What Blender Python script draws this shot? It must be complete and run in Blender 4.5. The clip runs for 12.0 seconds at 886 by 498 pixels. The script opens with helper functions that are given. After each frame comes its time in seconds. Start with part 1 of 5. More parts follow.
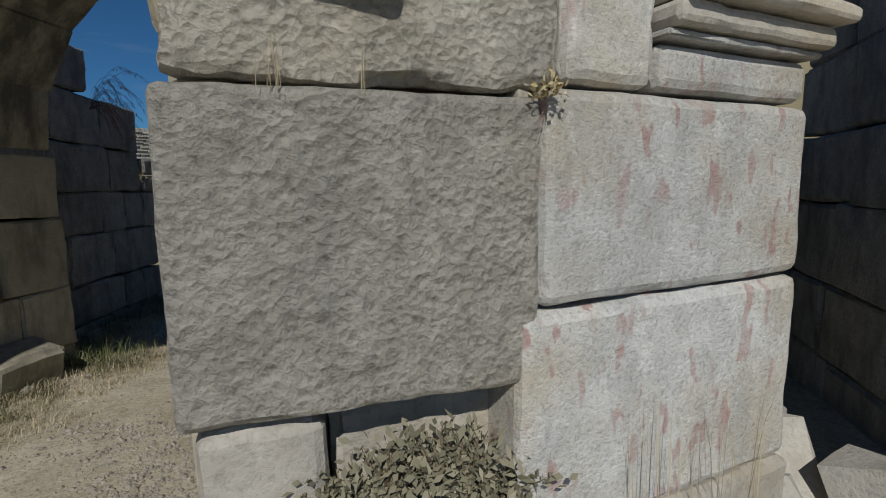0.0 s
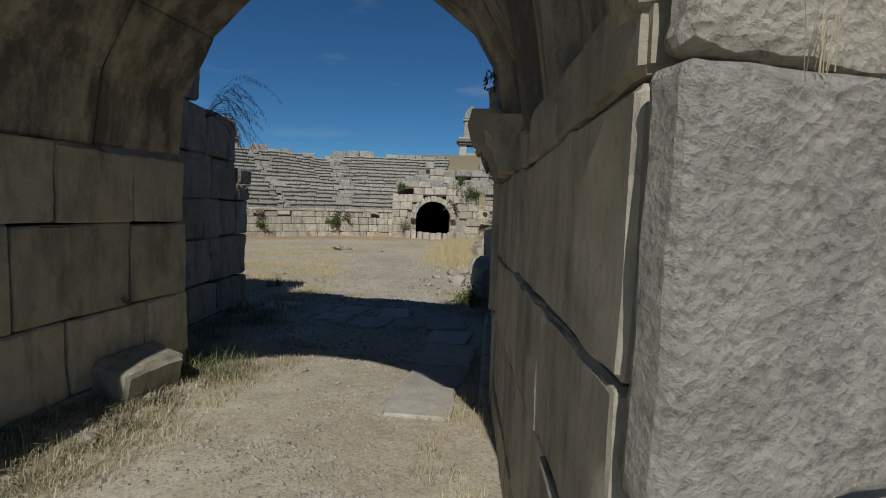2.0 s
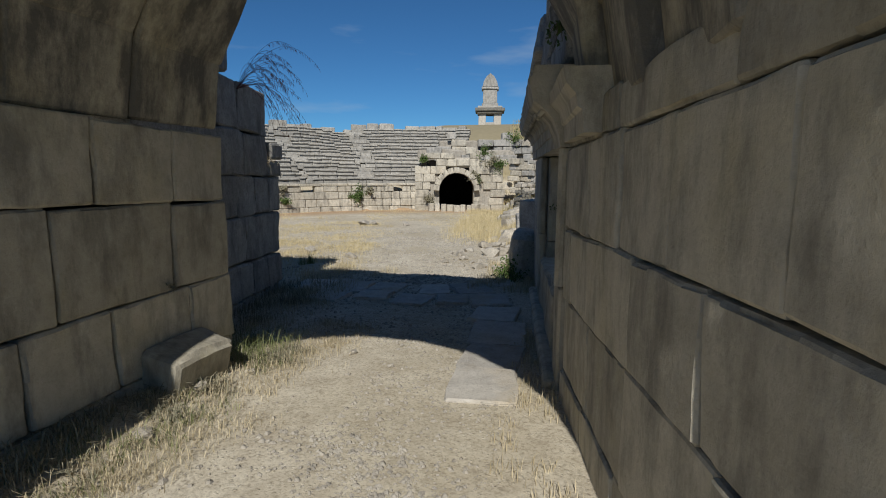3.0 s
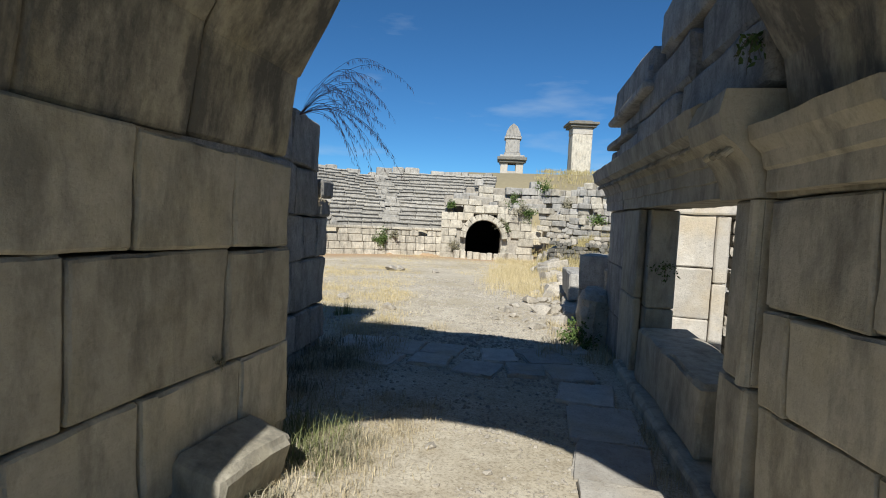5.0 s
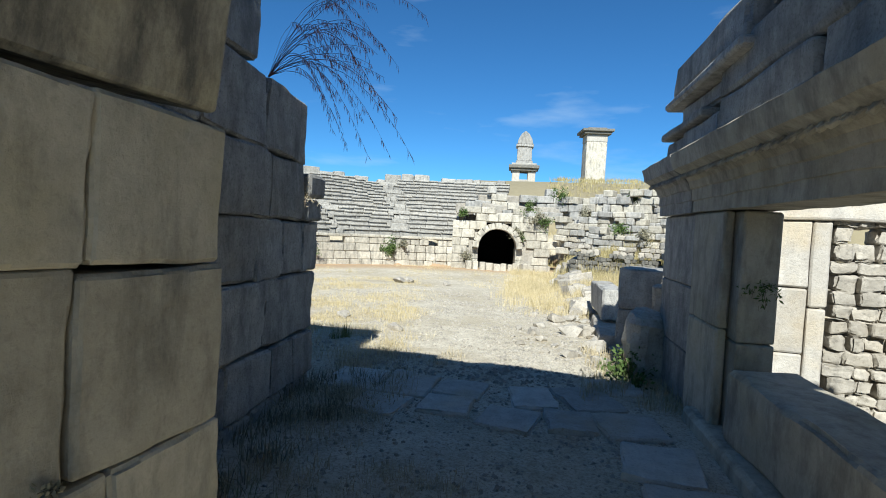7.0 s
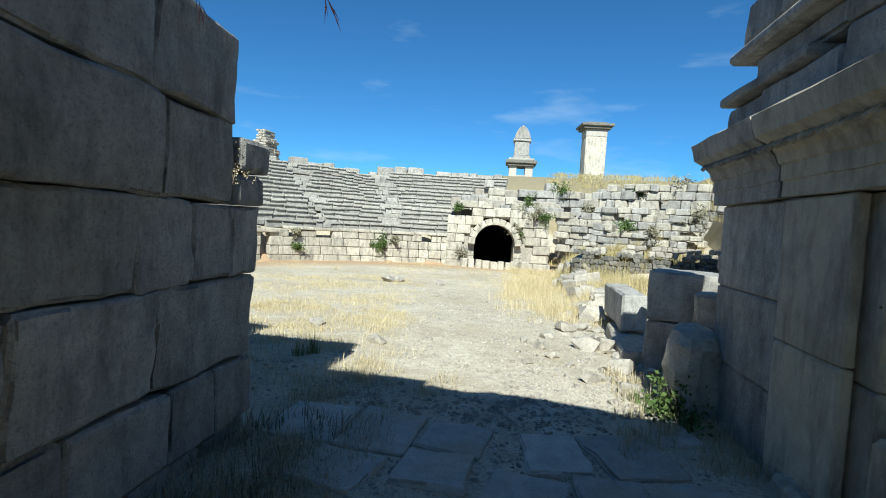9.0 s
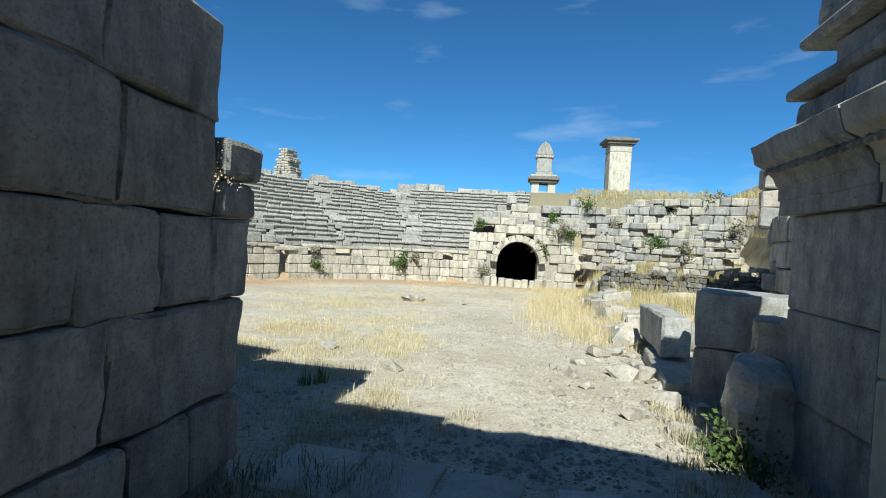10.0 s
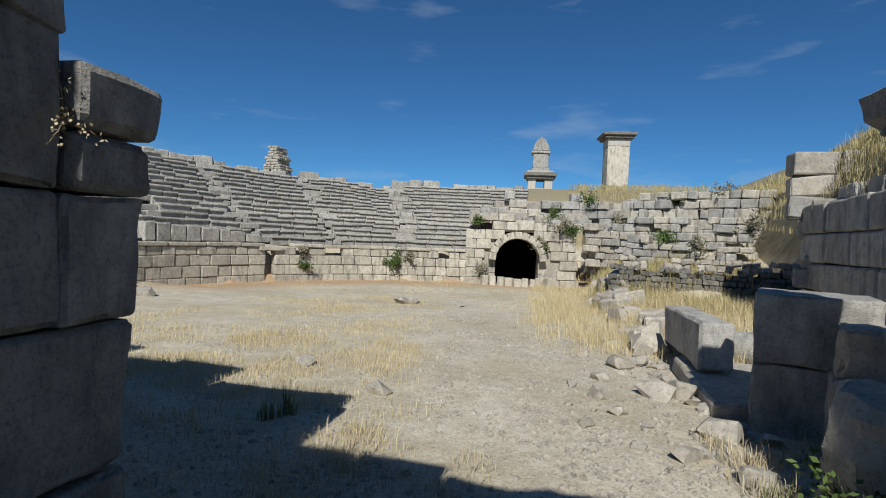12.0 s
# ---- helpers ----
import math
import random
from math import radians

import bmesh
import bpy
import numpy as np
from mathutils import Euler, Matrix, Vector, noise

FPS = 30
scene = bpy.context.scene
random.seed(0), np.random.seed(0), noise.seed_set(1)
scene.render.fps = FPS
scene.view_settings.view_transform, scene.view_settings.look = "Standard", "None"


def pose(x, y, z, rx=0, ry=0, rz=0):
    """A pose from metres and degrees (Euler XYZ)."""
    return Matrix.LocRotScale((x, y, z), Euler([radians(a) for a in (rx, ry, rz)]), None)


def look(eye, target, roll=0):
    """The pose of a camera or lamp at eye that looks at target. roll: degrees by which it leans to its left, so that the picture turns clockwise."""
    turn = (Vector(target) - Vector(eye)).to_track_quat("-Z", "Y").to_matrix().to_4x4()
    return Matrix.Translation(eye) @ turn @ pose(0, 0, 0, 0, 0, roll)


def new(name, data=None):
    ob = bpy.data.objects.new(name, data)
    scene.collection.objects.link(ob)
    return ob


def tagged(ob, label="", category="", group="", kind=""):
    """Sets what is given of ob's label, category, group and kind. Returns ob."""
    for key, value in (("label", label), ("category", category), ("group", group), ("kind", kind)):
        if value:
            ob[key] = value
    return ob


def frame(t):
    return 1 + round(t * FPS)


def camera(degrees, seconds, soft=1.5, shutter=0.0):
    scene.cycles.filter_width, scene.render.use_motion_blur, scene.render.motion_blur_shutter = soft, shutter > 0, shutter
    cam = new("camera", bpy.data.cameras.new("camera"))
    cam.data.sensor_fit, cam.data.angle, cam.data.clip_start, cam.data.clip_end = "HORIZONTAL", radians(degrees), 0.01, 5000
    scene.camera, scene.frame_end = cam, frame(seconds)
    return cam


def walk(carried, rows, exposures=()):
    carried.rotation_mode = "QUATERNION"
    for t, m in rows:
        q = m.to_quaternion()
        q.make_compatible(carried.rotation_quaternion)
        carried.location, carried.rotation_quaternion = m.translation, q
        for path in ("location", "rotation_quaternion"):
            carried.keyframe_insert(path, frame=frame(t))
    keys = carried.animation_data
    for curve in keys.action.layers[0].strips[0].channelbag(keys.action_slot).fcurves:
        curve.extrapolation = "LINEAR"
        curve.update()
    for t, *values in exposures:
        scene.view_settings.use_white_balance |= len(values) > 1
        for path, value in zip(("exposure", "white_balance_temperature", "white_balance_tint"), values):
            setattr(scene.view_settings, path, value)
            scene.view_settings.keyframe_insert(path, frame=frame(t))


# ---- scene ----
cam = camera(82.0, 12.0, soft=1.0)
PATH = [
    (0, (2.536, -1.336, 1.874), (2.322, 0.633, 1.600), -0.7),
    (0.5, (2.367, -1.374, 1.859), (2.191, 0.604, 1.621), -0.5),
    (1, (2.156, -1.389, 1.861), (1.917, 0.584, 1.633), 1.3),
    (1.5, (1.955, -1.296, 1.856), (1.657, 0.670, 1.644), 0.1),
    (2, (1.702, -1.216, 1.848), (1.346, 0.743, 1.655), 1.9),
    (2.5, (1.513, -1.026, 1.872), (1.143, 0.927, 1.651), 0.2),
    (3, (1.320, -0.957, 1.825), (0.896, 0.974, 1.522), 0.2),
    (3.2, (1.239, -0.913, 1.813), (0.784, 1.016, 1.544), 0.7),
    (4.8, (0.442, -0.272, 1.833), (-0.018, 1.668, 1.681), 3.4),
    (5, (0.343, -0.134, 1.82), (-0.131, 1.805, 1.692), 2.7),
    (5.5, (0.185, 0.18, 1.797), (-0.313, 2.111, 1.635), 3.0),
    (6, (0.059, 0.504, 1.78), (-0.405, 2.441, 1.61), 2.3),
    (6.5, (-0.027, 0.824, 1.771), (-0.502, 2.764, 1.657), 2.6),
    (7, (-0.088, 1.206, 1.762), (-0.6, 3.137, 1.67), 2.8),
    (7.2, (-0.115, 1.322, 1.74), (-0.62, 3.256, 1.662), 2.5),
    (8.8, (-0.377, 2.546, 1.703), (-0.881, 4.48, 1.622), 3.4),
    (9, (-0.429, 2.689, 1.698), (-0.921, 4.625, 1.593), 3.3),
    (9.5, (-0.509, 2.98, 1.687), (-1.03, 4.909, 1.611), 2.3),
    (10, (-0.569, 3.294, 1.671), (-1.148, 5.208, 1.631), 3.0),
    (10.5, (-0.653, 3.6, 1.639), (-1.202, 5.522, 1.597), 2.1),
    (11, (-0.763, 3.921, 1.628), (-1.31, 5.842, 1.521), 0.7),
    (11.5, (-0.846, 4.217, 1.627), (-1.413, 6.134, 1.558), 2.1),
    (12, (-0.924, 4.454, 1.612), (-1.486, 6.373, 1.569), 2.3),
]
walk(cam, [(t, look(eye, target, roll)) for t, eye, target, roll in PATH], exposures=[(0, -0.74, 6450, 9), (1.5, -0.68, 6450, 9), (2.5, -0.34, 6450, 10), (3.2, 0.02, 6450, 10), (5, 0.42, 6450, 9), (5.5, 0.44, 6350, 8), (6.5, 0.68, 6100, 6), (8, 0.78, 6100, 2), (9.5, 0.76, 6100, 0), (10.5, 0.44, 6200, 4), (11, 0.27, 6200, 8), (12, 0.07, 6350, 9)])

# ---- light ----
SUN_TO = Vector((-0.13, 1.0, -0.86)).normalized()
world = bpy.data.worlds.new("sky")
scene.world = world
world.use_nodes = True
wn = world.node_tree
wn.nodes.clear()
sky = wn.nodes.new("ShaderNodeTexSky")
sky.sky_type, sky.sun_disc = "NISHITA", False
sky.sun_elevation, sky.sun_rotation = math.asin(-SUN_TO.z), math.atan2(-SUN_TO.x, -SUN_TO.y)
sky.altitude = 2500.0
sky.air_density, sky.dust_density, sky.ozone_density = 1.0, 0.0, 6.0
wbg = wn.nodes.new("ShaderNodeBackground")
wbg.inputs[1].default_value = 0.067
wout = wn.nodes.new("ShaderNodeOutputWorld")
tint = wn.nodes.new("ShaderNodeMix")
tint.data_type, tint.blend_type = "RGBA", "MULTIPLY"
tint.inputs[0].default_value = 1.0
tint.inputs[7].default_value = (0.52, 0.93, 1.10, 1)
wn.links.new(sky.outputs[0], tint.inputs[6])
# a few thin wisps of cloud
wco = wn.nodes.new("ShaderNodeTexCoord")
wmap = wn.nodes.new("ShaderNodeMapping")
wmap.inputs["Scale"].default_value = (2.0, 2.0, 9.0)
wn.links.new(wco.outputs["Generated"], wmap.inputs[0])
wno = wn.nodes.new("ShaderNodeTexNoise")
wno.inputs["Scale"].default_value, wno.inputs["Detail"].default_value = 2.3, 6.0
wn.links.new(wmap.outputs[0], wno.inputs["Vector"])
wrange = wn.nodes.new("ShaderNodeMapRange")
wrange.inputs[1].default_value, wrange.inputs[2].default_value, wrange.inputs[4].default_value = 0.60, 0.80, 0.30
wn.links.new(wno.outputs["Fac"], wrange.inputs[0])
cloud = wn.nodes.new("ShaderNodeMix")
cloud.data_type = "RGBA"
cloud.inputs[7].default_value = (6.0, 7.2, 8.4, 1)
wn.links.new(wrange.outputs[0], cloud.inputs[0])
wn.links.new(tint.outputs[2], cloud.inputs[6])
wn.links.new(cloud.outputs[2], wbg.inputs[0])
wn.links.new(wbg.outputs[0], wout.inputs[0])
sun_data = bpy.data.lights.new("sun", "SUN")
sun_data.energy, sun_data.angle, sun_data.color = 4.6, radians(0.53), (1.0, 0.96, 0.89)
sun = new("sun", sun_data)
sun.rotation_euler = SUN_TO.to_track_quat("-Z", "Y").to_euler()


# ---- materials ----
def nodes_of(name, rough=0.9):
    m = bpy.data.materials.new(name)
    m.use_nodes = True
    nt = m.node_tree
    b = nt.nodes["Principled BSDF"]
    b.inputs["Roughness"].default_value = rough
    b.inputs["Specular IOR Level"].default_value = 0.25
    return m, nt, b


def noise_node(nt, vec, scale, detail=6, rough=0.6):
    n = nt.nodes.new("ShaderNodeTexNoise")
    n.inputs["Scale"].default_value, n.inputs["Detail"].default_value, n.inputs["Roughness"].default_value = scale, detail, rough
    nt.links.new(vec, n.inputs["Vector"])
    return n.outputs["Fac"]


def ramp(nt, fac, stops):
    r = nt.nodes.new("ShaderNodeValToRGB")
    while len(r.color_ramp.elements) < len(stops):
        r.color_ramp.elements.new(0.5)
    for e, (p, c) in zip(r.color_ramp.elements, stops):
        e.position, e.color = p, (c, c, c, 1) if isinstance(c, (int, float)) else (*c, 1)
    nt.links.new(fac, r.inputs[0])
    return r.outputs[0]


def mix(nt, fac, a, b, mode="MIX"):
    m = nt.nodes.new("ShaderNodeMix")
    m.data_type, m.blend_type = "RGBA", mode
    for sock, v in ((m.inputs[0], fac), (m.inputs[6], a), (m.inputs[7], b)):
        if isinstance(v, (int, float)):
            sock.default_value = v
        elif isinstance(v, tuple):
            sock.default_value = (*v, 1)
        else:
            nt.links.new(v, sock)
    return m.outputs[2]


def stone_material(name, light, dark, stain=(0.10, 0.10, 0.095), stained=0.5, bump=0.5, grain=45.0, warm=(0.40, 0.32, 0.20), warmth=0.25, depth=0.02, specks=0.5, soot=(0.5, 0.64), painted=False, pits=0.6, chips=0.0):
    """Weathered limestone: two tones, grey lichen stains, ochre patches, pitted grain."""
    m, nt, b = nodes_of(name, 0.92)
    geo = nt.nodes.new("ShaderNodeNewGeometry").outputs["Position"]
    info = nt.nodes.new("ShaderNodeObjectInfo").outputs["Random"]
    big, mid, fine = noise_node(nt, geo, 1.3, 5), noise_node(nt, geo, 7.0, 8, 0.65), noise_node(nt, geo, grain, 8, 0.7)
    col = mix(nt, ramp(nt, mid, [(0.32, 0.0), (0.68, 1.0)]), dark, light)
    col = mix(nt, ramp(nt, big, [(0.5, 0.0), (0.68, warmth)]), col, warm)
    stretch = nt.nodes.new("ShaderNodeMapping")
    stretch.inputs["Scale"].default_value = (2.2, 2.2, 0.7)
    nt.links.new(geo, stretch.inputs[0])
    drips = noise_node(nt, stretch.outputs[0], 1.9, 9, 0.7)
    col = mix(nt, ramp(nt, drips, [(soot[0], 0.0), (soot[1], stained)]), col, stain)
    col = mix(nt, ramp(nt, fine, [(0.32, pits), (0.49, 0.0)]), col, tuple(v * 0.38 for v in dark))
    speck = noise_node(nt, geo, grain * 0.42, 6, 0.7)
    col = mix(nt, ramp(nt, speck, [(0.55, 0.0), (0.72, specks)]), col, tuple(min(1, v * 1.3) for v in light))
    if painted:
        long = nt.nodes.new("ShaderNodeMapping")
        long.inputs["Scale"].default_value = (9.0, 9.0, 3.6)
        nt.links.new(geo, long.inputs[0])
        strokes = noise_node(nt, long.outputs[0], 1.9, 2, 0.5)
        worn = mix(nt, 1.0, ramp(nt, strokes, [(0.60, 0.0), (0.645, 0.75)]), ramp(nt, mid, [(0.36, 0.15), (0.6, 1.0)]), "MULTIPLY")
        col = mix(nt, worn, col, (0.43, 0.25, 0.23))
    tint = ramp(nt, info, [(0.0, 0.80), (1.0, 1.12)])
    col = mix(nt, 1.0, col, tint, "MULTIPLY")
    nt.links.new(col, b.inputs["Base Color"])
    add = nt.nodes.new("ShaderNodeMath")
    add.operation = "MULTIPLY_ADD"
    add.inputs[1].default_value = 0.6
    nt.links.new(mid, add.inputs[0])
    nt.links.new(fine, add.inputs[2])
    height = add.outputs[0]
    if chips:
        vor = nt.nodes.new("ShaderNodeTexVoronoi")
        vor.feature = "F1"
        vor.inputs["Scale"].default_value = 46.0
        warp = nt.nodes.new("ShaderNodeVectorMath")
        warp.operation = "MULTIPLY_ADD"
        wide = nt.nodes.new("ShaderNodeTexNoise")
        wide.inputs["Scale"].default_value = 9.0
        nt.links.new(geo, wide.inputs["Vector"])
        warp.inputs[1].default_value = (0.03, 0.03, 0.03)
        nt.links.new(wide.outputs["Color"], warp.inputs[0])
        nt.links.new(geo, warp.inputs[2])
        nt.links.new(warp.outputs[0], vor.inputs["Vector"])
        flake = nt.nodes.new("ShaderNodeMath")
        flake.operation = "MULTIPLY_ADD"
        flake.inputs[1].default_value = chips
        nt.links.new(vor.outputs["Distance"], flake.inputs[0])
        nt.links.new(height, flake.inputs[2])
        height = flake.outputs[0]
    bp = nt.nodes.new("ShaderNodeBump")
    bp.inputs["Strength"].default_value, bp.inputs["Distance"].default_value = bump, depth
    nt.links.new(height, bp.inputs["Height"])
    nt.links.new(bp.outputs[0], b.inputs["Normal"])
    return m


PASSAGE = stone_material("passage_limestone", (0.54, 0.50, 0.40), (0.41, 0.375, 0.295), stain=(0.17, 0.16, 0.135), stained=0.75, bump=0.4, specks=0.12, soot=(0.46, 0.66), warm=(0.44, 0.38, 0.22), warmth=0.4, pits=0.22)
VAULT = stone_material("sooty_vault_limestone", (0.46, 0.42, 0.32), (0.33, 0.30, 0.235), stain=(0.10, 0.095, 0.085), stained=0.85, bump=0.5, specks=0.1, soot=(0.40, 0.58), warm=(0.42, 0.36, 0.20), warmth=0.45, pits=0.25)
GREY = stone_material("grey_limestone", (0.52, 0.50, 0.455), (0.33, 0.32, 0.295), stain=(0.15, 0.15, 0.14), stained=0.75, bump=0.7, depth=0.03, specks=0.2, soot=(0.46, 0.66))
PIER = stone_material("pier_grey_limestone", (0.56, 0.535, 0.475), (0.38, 0.36, 0.315), stain=(0.27, 0.265, 0.255), stained=0.5, bump=1.0, grain=30, depth=0.035, chips=0.4)
PIER2 = stone_material("pier_pale_limestone", (0.60, 0.56, 0.48), (0.43, 0.40, 0.34), stain=(0.24, 0.235, 0.22), stained=0.35, bump=1.0, grain=26, depth=0.03, chips=0.5)
WASH = stone_material("whitewashed_limestone", (0.76, 0.76, 0.735), (0.54, 0.54, 0.515), stain=(0.36, 0.36, 0.35), stained=0.4, bump=0.9, grain=70, depth=0.012, specks=0.45, warm=(0.50, 0.42, 0.29), warmth=0.7, painted=True, pits=0.55)
PALE = stone_material("pale_limestone", (0.58, 0.55, 0.49), (0.44, 0.41, 0.36), stain=(0.32, 0.30, 0.27), stained=0.35, bump=0.5, specks=0.2, warm=(0.48, 0.39, 0.25), warmth=0.6, pits=0.4)
FAR = stone_material("orchestra_limestone", (0.61, 0.57, 0.475), (0.42, 0.385, 0.315), stain=(0.16, 0.15, 0.13), stained=0.6, bump=0.8, grain=18, depth=0.04, soot=(0.49, 0.62), specks=0.3)
# dark weathered tomb caps; also paints shade on the low terrace wall's face
CAP_AND_SHADE = stone_material("weathered_cap_and_shaded_face", (0.24, 0.23, 0.20), (0.12, 0.115, 0.10), stained=0.5, bump=0.6, grain=10)
SEAT = stone_material("seat_limestone", (0.47, 0.45, 0.40), (0.30, 0.285, 0.255), stain=(0.13, 0.13, 0.12), stained=0.5, bump=0.7, grain=14, warmth=0.15)
RUBBLE = stone_material("rubble_limestone", (0.52, 0.48, 0.41), (0.35, 0.32, 0.27), stained=0.3, bump=0.7, grain=25)


def plain_material(name, a, b_, scale=9.0, rough=0.8):
    m, nt, b = nodes_of(name, rough)
    info = nt.nodes.new("ShaderNodeNewGeometry")
    geo = info.outputs["Position"]
    n = noise_node(nt, geo, scale, 5)
    mixed = nt.nodes.new("ShaderNodeMath")
    mixed.operation = "MULTIPLY_ADD"
    mixed.inputs[1].default_value = 0.5
    nt.links.new(info.outputs["Random Per Island"], mixed.inputs[0])
    half = nt.nodes.new("ShaderNodeMath")
    half.operation = "MULTIPLY"
    half.inputs[1].default_value = 0.5
    nt.links.new(n, half.inputs[0])
    nt.links.new(half.outputs[0], mixed.inputs[2])
    col = ramp(nt, mixed.outputs[0], [(0.2, a), (0.8, b_)])
    nt.links.new(col, b.inputs["Base Color"])
    return m


STRAW = plain_material("dry_grass", (0.44, 0.36, 0.19), (0.66, 0.57, 0.36))
HAY = plain_material("brown_dry_grass", (0.34, 0.285, 0.18), (0.58, 0.50, 0.34))
LEAF = plain_material("green_leaf", (0.045, 0.085, 0.02), (0.12, 0.17, 0.05))
DULL = plain_material("dull_grey_green_leaf", (0.17, 0.165, 0.11), (0.34, 0.31, 0.22))
FRESH = plain_material("fresh_grass", (0.10, 0.13, 0.04), (0.27, 0.28, 0.13))
TWIG = plain_material("reddish_twig", (0.17, 0.075, 0.08), (0.32, 0.16, 0.155))
BARK = plain_material("bark", (0.12, 0.09, 0.06), (0.22, 0.17, 0.12))
# near-black colour that stands in for the shade inside openings
DARK = plain_material("painted_dark_interior", (0.035, 0.03, 0.025), (0.07, 0.06, 0.05))


def ground_material():
    m, nt, b = nodes_of("trodden_earth", 0.95)
    geo = nt.nodes.new("ShaderNodeNewGeometry").outputs["Position"]
    big, mid, fine = noise_node(nt, geo, 0.35, 6), noise_node(nt, geo, 2.6, 9, 0.7), noise_node(nt, geo, 38, 9, 0.75)
    col = mix(nt, ramp(nt, mid, [(0.35, 0.0), (0.65, 1.0)]), (0.48, 0.425, 0.33), (0.67, 0.615, 0.495))
    col = mix(nt, ramp(nt, big, [(0.42, 0.0), (0.60, 0.5)]), col, (0.40, 0.335, 0.215))
    vor = nt.nodes.new("ShaderNodeTexVoronoi")
    vor.inputs["Scale"].default_value = 26.0
    nt.links.new(geo, vor.inputs["Vector"])
    peb = ramp(nt, vor.outputs["Distance"], [(0.14, 0.55), (0.24, 0.0)])
    gate = mix(nt, 1.0, peb, ramp(nt, mid, [(0.48, 0.0), (0.58, 1.0)]), "MULTIPLY")
    col = mix(nt, gate, col, (0.52, 0.48, 0.40))
    col = mix(nt, ramp(nt, fine, [(0.34, 0.7), (0.52, 0.0)]), col, (0.13, 0.105, 0.07))
    clod = noise_node(nt, geo, 11.0, 8, 0.75)
    col = mix(nt, ramp(nt, clod, [(0.36, 0.4), (0.5, 0.0)]), col, (0.25, 0.205, 0.14))
    col = mix(nt, ramp(nt, clod, [(0.56, 0.0), (0.72, 0.5)]), col, (0.70, 0.66, 0.57))
    sep = nt.nodes.new("ShaderNodeSeparateXYZ")
    nt.links.new(geo, sep.inputs[0])
    # red-brown soil along the far rim of the orchestra
    dist = nt.nodes.new("ShaderNodeVectorMath")
    dist.operation = "DISTANCE"
    dist.inputs[1].default_value = (-3.5, 16.5, 0)
    nt.links.new(geo, dist.inputs[0])
    add = nt.nodes.new("ShaderNodeMath")
    add.operation = "MULTIPLY_ADD"
    add.inputs[1].default_value = 3.0
    nt.links.new(mid, add.inputs[0])
    nt.links.new(dist.outputs["Value"], add.inputs[2])
    mr = nt.nodes.new("ShaderNodeMapRange")
    mr.inputs[1].default_value, mr.inputs[2].default_value = 10.2, 12.0
    nt.links.new(add.outputs[0], mr.inputs[0])
    low = nt.nodes.new("ShaderNodeMapRange")
    low.inputs[1].default_value, low.inputs[2].default_value = 17.0, 19.0
    nt.links.new(sep.outputs[1], low.inputs[0])
    cap = nt.nodes.new("ShaderNodeMapRange")
    cap.inputs[1].default_value, cap.inputs[2].default_value = 0.1, -0.2
    nt.links.new(sep.outputs[2], cap.inputs[0])
    hill = nt.nodes.new("ShaderNodeMapRange")
    hill.inputs[1].default_value, hill.inputs[2].default_value = 0.9, 1.6
    nt.links.new(sep.outputs[2], hill.inputs[0])
    gate2 = mix(nt, 1.0, mr.outputs[0], low.outputs[0], "MULTIPLY")
    gate2 = mix(nt, 1.0, gate2, cap.outputs[0], "MULTIPLY")
    col = mix(nt, gate2, col, (0.40, 0.28, 0.17))
    col = mix(nt, hill.outputs[0], col, mix(nt, mid, (0.20, 0.17, 0.10), (0.36, 0.31, 0.20)))
    nt.links.new(col, b.inputs["Base Color"])
    h = mix(nt, 0.5, fine, peb)
    bp = nt.nodes.new("ShaderNodeBump")
    bp.inputs["Strength"].default_value, bp.inputs["Distance"].default_value = 0.6, 0.02
    nt.links.new(h, bp.inputs["Height"])
    nt.links.new(bp.outputs[0], b.inputs["Normal"])
    return m


EARTH = ground_material()

# ---- builders ----
R = random.Random(7)


def finish(name, bm, mat, parent=None, label="", smooth=True):
    me = bpy.data.meshes.new(name)
    bm.normal_update()
    bm.to_mesh(me)
    bm.free()
    if smooth:
        me.shade_smooth()
        me.set_sharp_from_angle(angle=radians(19))
    me.materials.append(mat)
    ob = new(name, me)
    if parent is not None:
        ob.parent = parent
    if label:
        tagged(ob, label)
    return ob


part = finish


def empty(name, label, category, group="", kind="", at=(0, 0, 0)):
    ob = new(name)
    ob.location = at
    ob.empty_display_size = 0.2
    return tagged(ob, label, category, group, kind)


def steps(half, r, n):
    inner = [-(half - r) + 2 * (half - r) * i / n for i in range(n + 1)]
    return [-half] + inner + [half]


